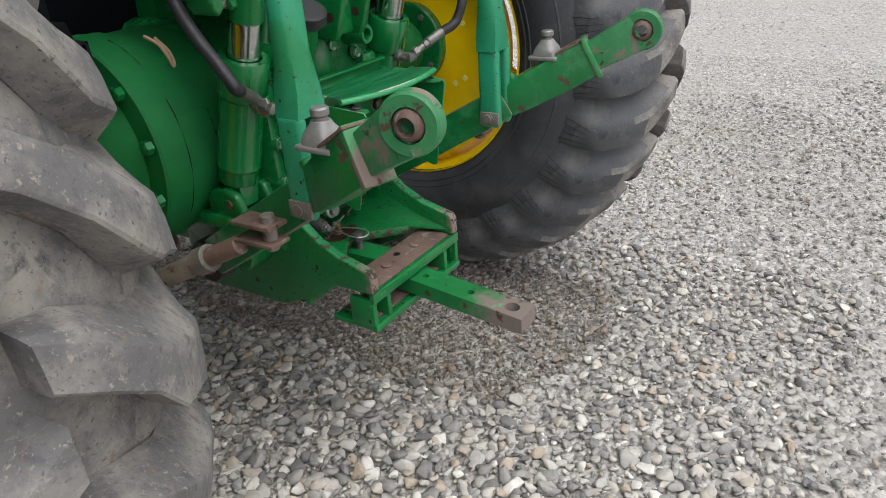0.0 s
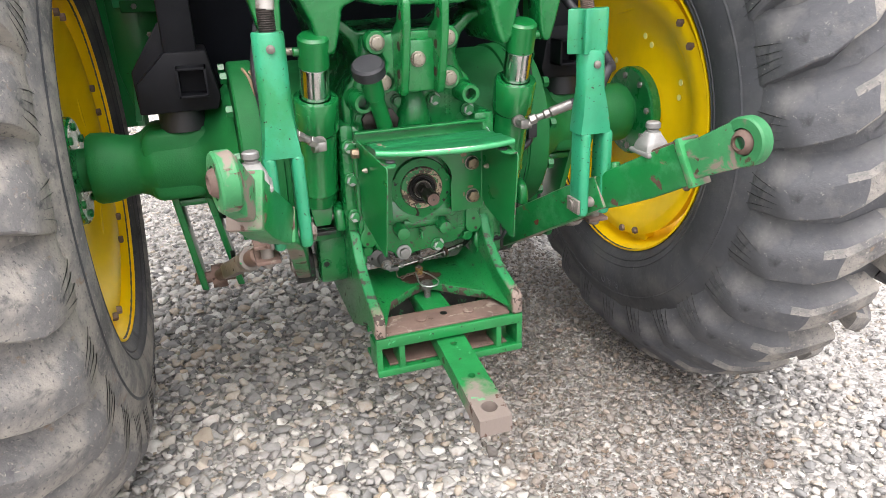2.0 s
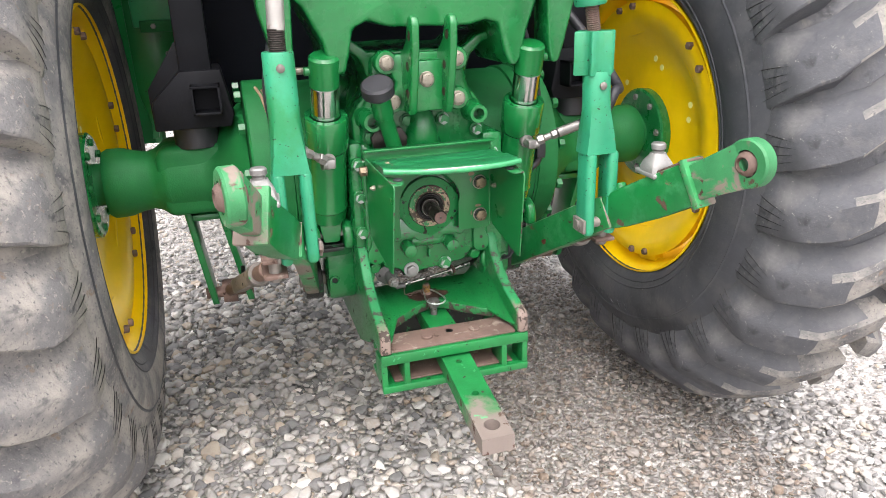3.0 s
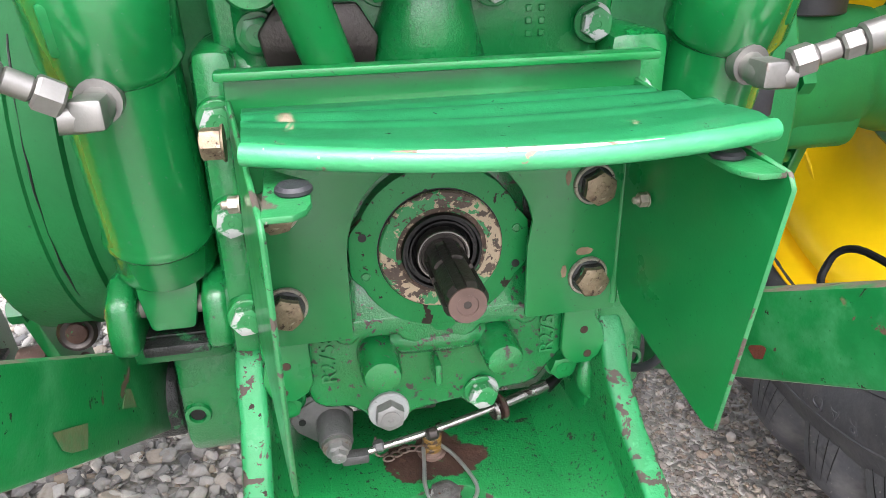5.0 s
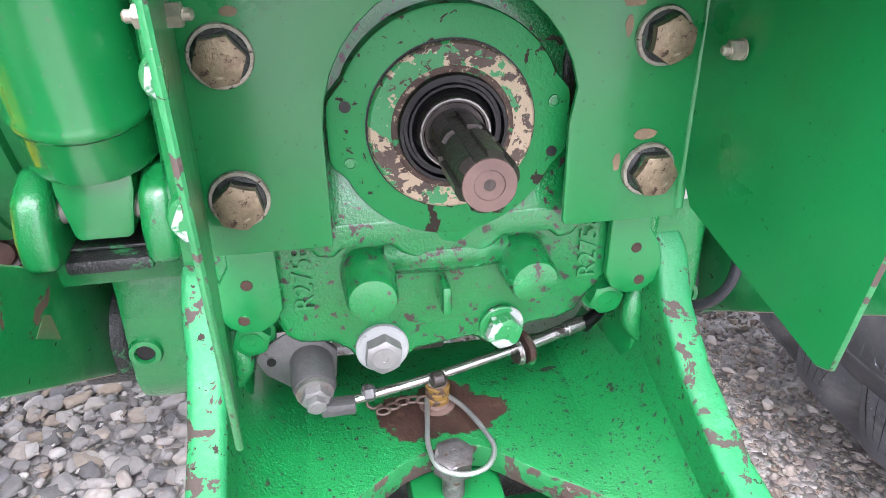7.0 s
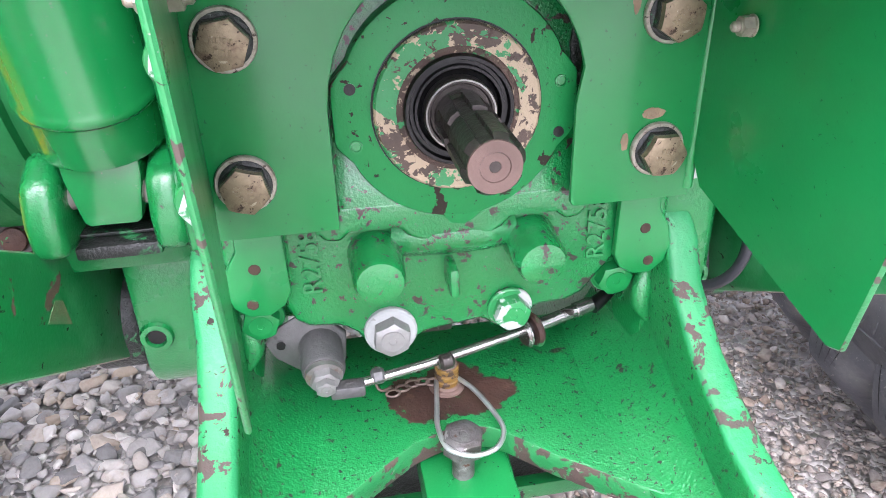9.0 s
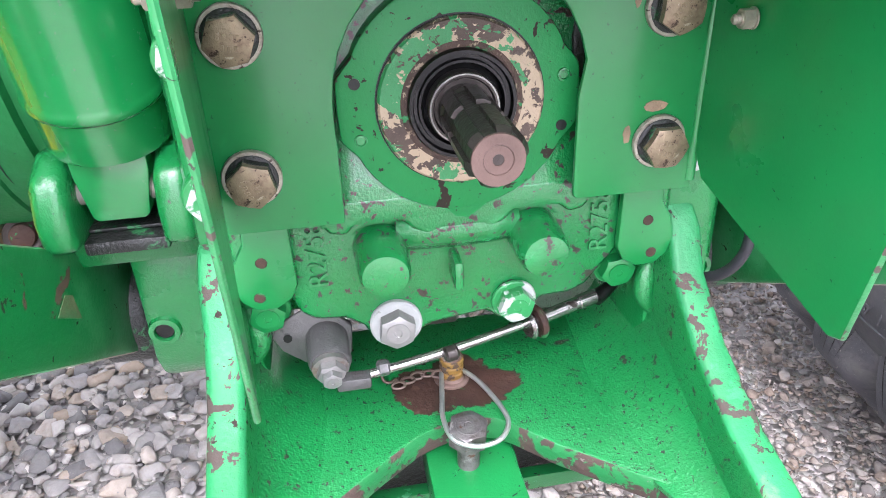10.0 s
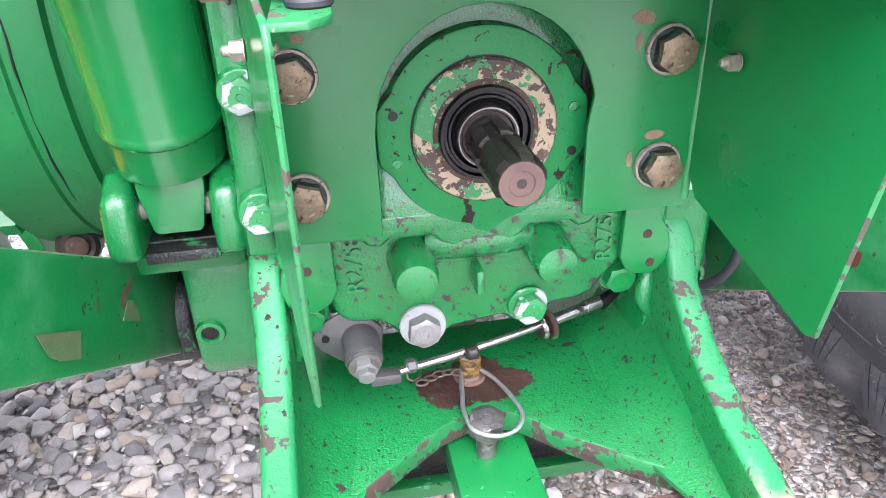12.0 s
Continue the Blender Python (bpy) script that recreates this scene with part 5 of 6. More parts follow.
    again("nut", mesh_of("nut", hex_bm(0.013, 0.006), zinc), Matrix.Translation((-0.1006, 0.0148, 0.6438)) @ turned((0.05, -1, -0.2), 25), sw)


pin_and_linkage()


def drawbar():
    # bar with two small holes and a large one, built as a ring of faces per slice
    y0, y1, x0, x1, zt, zb = 0.074, -0.468, -0.036, 0.034, 0.513, 0.475
    bm = bmesh.new()
    holes = ((-0.19, 0.0085), (-0.318, 0.0085), (-0.428, 0.0175))
    cx = -0.001

    def slab(ya, yb, hole):
        n = 24
        hy, hr = hole
        for z, flip in ((zt, False), (zb, True)):
            outer, inner = [], []
            for k in range(n):
                a = 2 * math.pi * k / n
                dx, dy = math.cos(a), math.sin(a)
                sc = min((x1 - cx) / dx if dx > 1e-6 else (x0 - cx) / dx if dx < -1e-6 else 1e9, (ya - hy) / dy if dy > 1e-6 else (yb - hy) / dy if dy < -1e-6 else 1e9)
                outer.append((cx + dx * sc, hy + dy * sc))
                inner.append((cx + dx * hr, hy + dy * hr))
            yield z, flip, outer, inner

    for (ya, yb), hole in zip(((-0.15, -0.26), (-0.26, -0.375), (-0.375, y1)), holes):
        n = 24
        got = []
        for z, flip, outer, inner in slab(ya, yb, hole):
            o = [bm.verts.new((x, y, z)) for x, y in outer]
            i = [bm.verts.new((x, y, z)) for x, y in inner]
            got.append(i)
            for k in range(n):
                j = (k + 1) % n
                bm.faces.new((o[k], o[j], i[j], i[k]))
        for k in range(n):
            j = (k + 1) % n
            bm.faces.new((got[0][k], got[0][j], got[1][j], got[1][k]))
        # corners of the rectangle that the fan leaves open
        for z in (zt, zb):
            for sx, sy in ((x0, ya), (x1, ya), (x0, yb), (x1, yb)):
                near = sorted([v for v in bm.verts if abs(v.co.z - z) < 1e-6 and (abs(v.co.x - sx) < 1e-6 or abs(v.co.y - sy) < 1e-6)], key=lambda v: (v.co.x - sx) ** 2 + (v.co.y - sy) ** 2)
                sidev = [v for v in near if abs(v.co.x - sx) < 1e-6 and abs(v.co.y - sy) > 1e-6 and yb <= v.co.y <= ya]
                endv = [v for v in near if abs(v.co.y - sy) < 1e-6 and abs(v.co.x - sx) > 1e-6]
                if sidev and endv:
                    bm.faces.new((bm.verts.new((sx, sy, z)), sidev[0], endv[0]))
    for ya, yb in ((y0, -0.15),):
        for z in (zt, zb):
            bm.faces.new([bm.verts.new(c) for c in ((x0, ya, z), (x1, ya, z), (x1, yb, z), (x0, yb, z))])
    for x in (x0, x1):
        bm.faces.new([bm.verts.new(c) for c in ((x, y0, zt), (x, y1, zt), (x, y1, zb), (x, y0, zb))])
    for y in (y0, y1):
        bm.faces.new([bm.verts.new(c) for c in ((x0, y, zt), (x1, y, zt), (x1, y, zb), (x0, y, zb))])
    bmesh.ops.remove_doubles(bm, verts=bm.verts, dist=1e-5)
    bmesh.ops.recalc_face_normals(bm, faces=bm.faces)
    for v in bm.verts:
        v.co.z += 0.085 * (v.co.y + 0.19)
        v.co.x += 0.03 * (v.co.y + 0.15)
    part("drawbar", bm, drawbar_mat, tractor, "flat drawbar with three holes, green paint worn to brown steel at its end", 30)


part("bar_block", box(-0.036, 0.034, -0.07, 0.074, 0.5135, 0.548, 0.002), green_worn, sup, "green block on the bar under the floor plate")

drawbar()


# ---- three-point hitch ----
PIVOT_Y, PIVOT_Z = 0.22, 0.603
DROOP = {-1: radians(-31.6), 1: radians(-28.8)}
PIN_Y = {s: PIVOT_Y - 0.5 * math.cos(DROOP[s]) for s in (-1, 1)}
PIN_Z = {s: PIVOT_Z - 0.5 * math.sin(DROOP[s]) for s in (-1, 1)}


def on_link(x, y, dz=0.0):
    """A point of the link, given as it lies when the link is level, turned with the link about its pivot."""
    d, q = PIVOT_Y - y, DROOP[1 if x > 0 else -1]
    return (x, PIVOT_Y - d * math.cos(q) - dz * math.sin(q), PIVOT_Z - d * math.sin(q) + dz * math.cos(q))


def lower_link(s):
    P = lambda x, y, dz=0.0: on_link(s * x, y, dz)
    ln = part("lower_link", rimmed(sweep_box([P(0.288, 0.19), P(0.30, 0.08), P(0.335, -0.23), P(0.352, -0.30)], [0.036, 0.036, 0.036, 0.034], [0.088, 0.088, 0.082, 0.075], 0.006), 0, 0.7),
              (link_paint, half_worn), tractor, "green lower link arm with rubbed brown edges")
    if s < 0:
        inner = lambda y, dz: P(0.2695 + (0.19 - y) * 0.113, y, dz)
        for pts in (((0.0385, -0.008), (0.072, -0.0095), (0.058, 0.012), (0.052, 0.012)), ((-0.087, -0.0125), (-0.031, -0.012), (-0.034, -0.032), (-0.06, -0.031), (-0.074, -0.027))):
            bm = bmesh.new()
            outer = [bm.verts.new(inner(y, dz)) for y, dz in pts]
            top = [bm.verts.new(Vector(v.co) - Vector((s * 0.0006, 0, 0))) for v in outer]
            bm.faces.new(top)
            for k in range(len(pts)):
                bm.faces.new((outer[k], outer[k - 1], top[k - 1], top[k]))
            bmesh.ops.recalc_face_normals(bm, faces=bm.faces)
            part("rubbed_patch", bm, rubbed_green, ln, "paint rubbed to a tan film")
    else:
        spot = [(P(0.2697 + (0.224 - 0.01 * math.cos(t)) * 0.113, -0.034 + 0.01 * math.cos(t) * (1 + 0.3 * math.sin(3 * t)), -0.016 + 0.0085 * math.sin(t) * (1 + 0.25 * math.cos(2 * t)))) for t in [2 * math.pi * k / 20 for k in range(20)]]
        bm = bmesh.new()
        low = [bm.verts.new(q) for q in spot]
        top = [bm.verts.new((x - 0.0006, y, z)) for x, y, z in spot]
        bm.faces.new(top)
        for k in range(20):
            bm.faces.new((low[k], low[k - 1], top[k - 1], top[k]))
        bmesh.ops.recalc_face_normals(bm, faces=bm.faces)
        part("rust_spot", bm, red_rust, ln, "red-brown rust spot in the paint")
    # The eye's black is grease and also the shade of the recess.
    part("link_eye", lathe([(0.018, -0.023), (0.05, -0.023), (0.053, -0.019), (0.053, 0.019), (0.05, 0.023), (0.018, 0.023)], P(0.285, 0.21), (1, 0, 0), 32, True), oily, ln, "greasy eye of the link at its pivot, recess shade in its black")
    part("pivot_pin", rod(P(0.225, 0.21), P(0.32, 0.21), 0.019), worn_steel, ln)
    part("pivot_washer", lathe([(0.019, 0), (0.032, 0), (0.032, 0.004), (0.019, 0.004)], P(0.308, 0.21), (s, 0, 0), 24), rust_steel, ln)
    # rear half: outer channel, inner tongue with the ball
    part("link_channel", sweep_box([P(0.347, -0.27), P(0.372, -0.33), P(0.405, -0.42), P(0.43, -0.525)], [0.034, 0.04, 0.05, 0.052], [0.07, 0.085, 0.092, 0.088], 0.006), link_paint, ln)
    part("channel_top", sweep_box([P(0.408, -0.43, 0.047), P(0.431, -0.53, 0.046)], 0.05, 0.006, 0.002), rust_steel, ln, "rubbed brown top of the link")
    part("end_clip", sweep_box([P(0.4275, -0.514, 0.0), P(0.4315, -0.528, 0.0)], 0.061, 0.102, 0.004), half_worn, ln, "worn strap round the end of the link")
    part("weld_seam", tube([P(0.352, -0.285, 0.036), P(0.366, -0.31, 0.02), P(0.38, -0.345, -0.005), P(0.397, -0.40, -0.018), P(0.415, -0.47, -0.022)], 0.004, 8, 5), link_paint, ln)
    part("link_tongue", joined(sweep_box([P(0.425, -0.51), P(0.44, -0.57), P(0.456, -0.64)], [0.034, 0.031, 0.028], [0.07, 0.078, 0.088], 0.005),
                               lathe([(0.026, -0.015), (0.043, -0.015), (0.0465, -0.011), (0.0465, 0.011), (0.043, 0.015), (0.026, 0.015)], P(0.458, -0.648), (1, 0.2, 0), 36, True)), tongue_mat, ln, "worn green and brown link end with an eye")
    part("link_ball", lathe([(0.014, -0.024), (0.019, -0.021), (0.025, -0.01), (0.026, 0), (0.025, 0.01), (0.019, 0.021), (0.014, 0.024)], P(0.458, -0.648), (1, 0.2, 0), 28, True), rust_steel, ln, "rusty ball in the link eye")
    # cast catch with its bolt on top of the link
    b = P(0.407, -0.425, 0.047)
    plate = prism([(b[0] - 0.032, b[1] - 0.036), (b[0] + 0.03, b[1] - 0.04), (b[0] + 0.034, b[1] + 0.034), (b[0] - 0.03, b[1] + 0.04)], "z", b[2] - 0.002, b[2] + 0.009, 0.004)
    bell = bmesh.new()
    rings = []
    for wid, h, sq in ((0.031, 0.004, 0.9), (0.03, 0.016, 0.85), (0.026, 0.028, 0.7), (0.019, 0.039, 0.3), (0.016, 0.046, 0.0)):
        ring = []
        for k in range(24):
            c, d = math.cos(2 * math.pi * k / 24 + 0.2), math.sin(2 * math.pi * k / 24 + 0.2)
            f = (1 - sq) + sq / max(abs(c), abs(d)) * 0.93
            ring.append(bell.verts.new((b[0] + wid * c * f, b[1] + wid * d * f, b[2] + h)))
        rings.append(ring)
    for u, v in zip(rings, rings[1:]):
        for k in range(24):
            bell.faces.new((u[k], v[k], v[(k + 1) % 24], u[(k + 1) % 24]))
    bell.faces.new(rings[-1])
    bell.faces.new(rings[0][::-1])
    bmesh.ops.recalc_face_normals(bell, faces=bell.faces)
    catch = part("catch", joined(plate, bell), cast_grey, ln, "grey cast catch with a bolt", 50)
    part("catch_bolt", joined(rod((b[0], b[1], b[2] + 0.043), (b[0], b[1], b[2] + 0.052), 0.012), rod((b[0], b[1], b[2] + 0.052), (b[0], b[1], b[2] + 0.067), 0.0155, seg=20, bev=0.003)), zinc, catch)
    part("link_bolt", rod(P(0.372, -0.33, 0.03), P(0.373, -0.332, 0.055), 0.012), green_worn, ln)
    # telescopic stay to the axle bracket
    e = P(0.392, -0.16, -0.02)
    a = (s * 0.508, 0.45, 0.512)
    q = lambda f, dz=0.0: tuple(a[i] + (e[i] - a[i]) * f + (dz if i == 2 else 0) for i in range(3))
    st = part("stay_rod", joined(tube([q(0.0), q(0.2), q(0.45)], 0.019, 14, 3), lathe([(0.01, -0.02), (0.034, -0.02), (0.036, 0.02), (0.01, 0.02)], q(0.0), (1, 0, 0), 24, True)), rust_steel, tractor, "rusty telescopic stay rod")
    part("stay_tube", sweep_box([q(0.25), q(0.7)], 0.042, 0.042, 0.008), worn_steel, st)
    part("stay_slot", box(q(0.4)[0] - 0.006, q(0.4)[0] + 0.006, min(q(0.32)[1], q(0.55)[1]), max(q(0.32)[1], q(0.55)[1]), q(0.43)[2] + 0.016, q(0.43)[2] + 0.0225, 0.001), seal_black, st)
    part("stay_collar", rod(q(0.68), q(0.74), 0.029), worn_steel, st)
    part("stay_fork", joined(rod(q(0.72), q(0.88), 0.02), *[prism([(e[0] - 0.026, e[1] - 0.03), (e[0] + 0.026, e[1] - 0.03), (e[0] + 0.028, e[1] + 0.07), (e[0] - 0.028, e[1] + 0.07)], "z", e[2] + d - 0.005, e[2] + d + 0.005, 0.003) for d in (-0.018, 0.018)]), rust_steel, st)
    part("stay_fork_pin", rod((e[0], e[1] - 0.005, e[2] - 0.035), (e[0], e[1] - 0.005, e[2] + 0.038), 0.014), worn_steel, st)
    return ln


lower_link(-1)
lower_link(1)


def fork(s, x, y, ztop, zpin, mat_, parent, name, label, wtop, lean=0.0):
    """Lift rod body: round at the top, widening into a two-pronged fork."""
    wide, thick = 0.076, 0.056
    zslot = zpin + 0.155
    bm = bmesh.new()
    rings = []
    n = 24
    for z, wx, wy, sq in ((ztop, wtop, wtop, 0), (ztop - 0.004, wtop + 0.003, wtop + 0.003, 0), (zslot + 0.105, wtop + 0.004, wtop + 0.004, 0.0), (zslot + 0.045, wide * 0.9, thick + 0.006, 0.6), (zslot, wide, thick, 0.9)):
        ring = []
        for i in range(n):
            a = 2 * math.pi * i / n
            c, d = math.cos(a), math.sin(a)
            m = max(abs(c), abs(d))
            k = (1 - sq) + sq / m * 0.96
            ring.append(bm.verts.new((x + lean * (z - zpin) + wx / 2 * c * k, y + wy / 2 * d * k, z)))
        rings.append(ring)
    for a, b in zip(rings, rings[1:]):
        for i in range(n):
            bm.faces.new((a[i], b[i], b[(i + 1) % n], a[(i + 1) % n]))
    bm.faces.new(rings[0])
    bm.faces.new(rings[-1][::-1])
    bmesh.ops.recalc_face_normals(bm, faces=bm.faces)
    prongs = [box(x + d * 0.0265 - 0.0125, x + d * 0.0265 + 0.0125, y - thick / 2, y + thick / 2, zpin - 0.034, zslot + 0.006, 0.011, 3) for d in (-1, 1)]
    f = part(name, joined(bm, *prongs), mat_, parent, label, 42)
    part("fork_pin", joined(rod((x - 0.05, y, zpin - 0.008), (x + 0.05, y, zpin - 0.008), 0.012), *[rod((x + d * 0.039, y, zpin - 0.008), (x + d * 0.047, y, zpin - 0.008), 0.019, seg=6) for d in (-1, 1)], box(x - 0.046, x - 0.039, y - 0.03, y + 0.022, zpin - 0.024, zpin + 0.008, 0.002)), worn_steel, f, "worn steel fork pin")
    part("grease_bolt", lathe([(0.008, 0), (0.008, 0.004), (0.004, 0.007), (0, 0.007)], (x + lean * (ztop - zpin), y - wtop / 2 - 0.002, ztop - 0.028), BACK, 16), worn_steel, f)
    return f


def lift_rods():
    # plain rod side
    z, y = PIN_Z[-1] - 0.012, PIN_Y[-1] + 0.005
    f = fork(-1, -0.343, y, z + 0.385, z, fork_paint, tractor, "lift_rod_fork", "sun-faded green lift rod fork", 0.057)
    part("thread", joined(*[rod((-0.342, y, z + 0.383 + 0.004 * k), (-0.342, y, z + 0.387 + 0.004 * k), 0.0165, seg=20, bev=0.0015) for k in range(11)]), dark_steel, f, "oily thread")
    r = part("lift_rod", rod((-0.341, y, z + 0.422), (-0.330, y + 0.005, z + 0.615), 0.0165), rod_steel, tractor, "bright steel lift rod")
    part("rod_shoulder", joined(rod((-0.330, y + 0.005, z + 0.613), (-0.328, y + 0.006, z + 0.67), 0.0185, 0.023), box(-0.352, -0.304, y - 0.014, y + 0.026, z + 0.65, z + 0.70, 0.01)), rod_steel, r)
    part("rod_eye", lathe([(0.012, -0.028), (0.038, -0.028), (0.044, -0.015), (0.044, 0.015), (0.038, 0.028), (0.012, 0.028)], (-0.328, y + 0.006, z + 0.71), (1, 0, 0), 28, True), rod_steel, r, "grey forged eye of the lift rod")
    # side with the adjuster
    z, y = PIN_Z[1] - 0.01, PIN_Y[1]
    g = fork(1, 0.325, y, z + 0.33, z, fork_paint, tractor, "lift_rod_fork", "green lift rod fork with cast marks and rust", 0.056, -0.04)
    ad = []
    for k in range(48):
        a = 2 * math.pi * k / 48
        rib = 0.5 + 0.5 * math.cos(6 * a)
        ad.append((0.308 + (0.030 + 0.019 * rib ** 3) * math.cos(a), y + 0.006 + (0.028 + 0.012 * rib ** 3) * math.sin(a)))
    part("adjuster", prism(ad, "z", z + 0.322, z + 0.412, 0.003), fork_paint, g, "ribbed green adjuster collar")
    part("adjuster_thread", joined(*[rod((0.306 - 0.0006 * k, y + 0.008, z + 0.411 + 0.004 * k), (0.3054 - 0.0006 * k, y + 0.008, z + 0.415 + 0.004 * k), 0.0145, seg=18, bev=0.0015) for k in range(14)]), rust_steel, g)
    t = part("lift_rod", joined(lathe([(0, 0), (0.031, 0), (0.034, 0.004), (0.034, 0.115), (0.031, 0.132), (0.024, 0.146), (0.0195, 0.16), (0.0185, 0.17), (0.0185, 0.30), (0, 0.30)], (0.297, y + 0.01, z + 0.462), (-0.11, 0.02, 1), 28)), fork_paint, tractor, "faded green lift rod tube")
    part("grease_bolt", lathe([(0.009, 0), (0.009, 0.005), (0.004, 0.008), (0, 0.008)], (0.295, y - 0.022, z + 0.492), BACK, 16), worn_steel, t)


lift_rods()


def lift_arm(s):
    z, ye = PIN_Z[s] + 0.70, PIN_Y[s] + 0.013
    arm = part("lift_arm", joined(sweep_box([(s * 0.25, 0.10, 1.38), (s * 0.275, ye + 0.197, 0.5 * z + 0.69), (s * 0.325, ye + 0.087, z + 0.015)], [0.06, 0.07, 0.10], [0.14, 0.11, 0.085], 0.012),
                                  *[lathe([(0.0, 0), (0.045, 0), (0.05, 0.008), (0.05, 0.026), (0.045, 0.034), (0, 0.034)], (s * x, ye, z), (s, 0, 0), 28) for x in (0.267, 0.368)],
                                  *[sweep_box([(s * x, ye + 0.107, z), (s * x, ye, z)], 0.034, [0.085, 0.09], 0.006) for x in (0.284, 0.385)]), green_cast, tractor, "green lift arm with a forked end")
    part("arm_pin", rod((s * 0.25, ye, z), (s * 0.42, ye, z), 0.018), worn_steel, arm)
    cx = 0.237 if s < 0 else 0.26
    c = (s * cx, 0.135, 0.778)
    top = Vector((s * (cx - 0.004), 0.03, 1.10))
    d = (top - Vector(c)).normalized()
    nose = prism([(s * cx - 0.027, 0.812), (s * cx + 0.027, 0.812), (s * cx + 0.026, 0.782), (s * cx + 0.02, 0.749), (s * cx + 0.016, 0.746), (s * cx - 0.016, 0.746), (s * cx - 0.02, 0.749), (s * cx - 0.026, 0.782)], "y", 0.096, 0.16, 0.004, 2)
    cyl = part("lift_cylinder", joined(lathe([(0, 0.026), (0.04, 0.026), (0.0437, 0.0285), (0.0445, 0.032), (0.0445, 0.061), (0.0472, 0.0635), (0.0485, 0.0675), (0.0472, 0.0715), (0.046, 0.074), (0.046, 0.225), (0.048, 0.227), (0.0515, 0.235), (0.0515, 0.306), (0.049, 0.311), (0.036, 0.311), (0.034, 0.295), (0, 0.295)], c, d, 40),
                                        nose), cylinder_paint, tractor, "upright green hydraulic lift cylinder")
    up = Vector(c) + d * 0.27
    part("piston", rod(up, Vector(c) + d * 0.385, 0.0325, seg=32), chrome, cyl, "chromed piston rod")
    part("piston_eye", joined(rod(Vector(c) + d * 0.38, Vector(c) + d * 0.455, 0.034, seg=32, bev=0.006), rod(Vector(c) + d * 0.42 - Vector((0.045, 0, 0)), Vector(c) + d * 0.42 + Vector((0.045, 0, 0)), 0.01)), green_paint, cyl)
    pad = box(s * cx - 0.025, s * cx + 0.025, 0.006, 0.04, 1.004, 1.04, 0.003)
    for v in pad.verts:
        v.co.y += (1.022 - v.co.z) * 0.326
    part("cylinder_pad", pad, green_paint, cyl)
    for x in (-0.041, 0.041):
        part("cylinder_lug", prism([(0.078, 0.73), (0.18, 0.722), (0.18, 0.775), (0.155, 0.792), (0.115, 0.797), (0.085, 0.784), (0.076, 0.757)], "x", s * cx + x - 0.0125, s * cx + x + 0.0125, 0.008, 3), green_cast, cyl)
    part("grease", box(min(s * 0.196, s * 0.286), max(s * 0.196, s * 0.286), 0.106, 0.2, 0.7335, 0.7365, 0.001), oily, cyl, "black grease on top of the hanger")
    part("oil_dirt", box(s * cx - 0.03, s * cx + 0.03, 0.09, 0.17, 0.722, 0.733, 0.003), oily, cyl, "black oily dirt between the lugs")
    part("cylinder_pin", rod((s * cx - 0.046, 0.112, 0.764), (s * cx + 0.046, 0.112, 0.764), 0.009), worn_steel, cyl)
    part("pin_bolt", rod((s * (cx + 0.048), 0.108, 0.764), (s * (cx + 0.058), 0.108, 0.764), 0.011, seg=6), brass_bolt, cyl, "brass-coloured bolt head")
    # oil fitting: elbow, nuts and hose
    f0 = Vector((s * (cx + (0.001 if s < 0 else -0.006)), 0.014, 0.975))
    part("elbow", joined(lathe([(0.016, 0), (0.016, 0.012), (0, 0.012)], f0 + Vector((0, 0.008, 0)), (0.0, -1, 0), 20), tube([f0, f0 + Vector((0, -0.022, -0.004)), f0 + Vector((s * 0.02, -0.03, -0.003))], 0.0115, 12, 4), box(f0.x - 0.0105, f0.x + 0.0105, f0.y - 0.038, f0.y - 0.012, f0.z - 0.0125, f0.z + 0.0085, 0.003)), steel, cyl, "plated steel elbow fitting")
    d2 = Vector((s * 0.9, -0.22, 0.32) if s > 0 else (-0.81, -0.3, 0.5)).normalized()
    p = f0 + Vector((0, -0.028, 0))
    part("fitting_nut", joined(rod(p + d2 * 0.015, p + d2 * 0.033, 0.0125, seg=6), rod(p + d2 * 0.033, p + d2 * 0.052, 0.0085, seg=16), rod(p + d2 * 0.052, p + d2 * 0.068, 0.0115, seg=6), rod(p + d2 * 0.068, p + d2 * 0.125, 0.0125, seg=16)), steel, cyl, "plated hose fitting")
    q = p + d2 * 0.12
    if s < 0:
        line = [q, q + d2 * 0.02, (-0.353, -0.03, 1.078), (-0.355, 0.025, 1.143), (-0.338, 0.09, 1.213), (-0.31, 0.17, 1.30), (-0.31, 0.3, 1.42)]
    else:
        line = [q, q + d2 * 0.06, (0.45, -0.06, 1.09), (0.49, 0.0, 1.10), (0.47, 0.12, 1.2), (0.42, 0.3, 1.35)]
    part("hose", tube(line, 0.0125, 12, 6), black_plastic, tractor, "black hydraulic hose")


lift_arm(-1)
lift_arm(1)


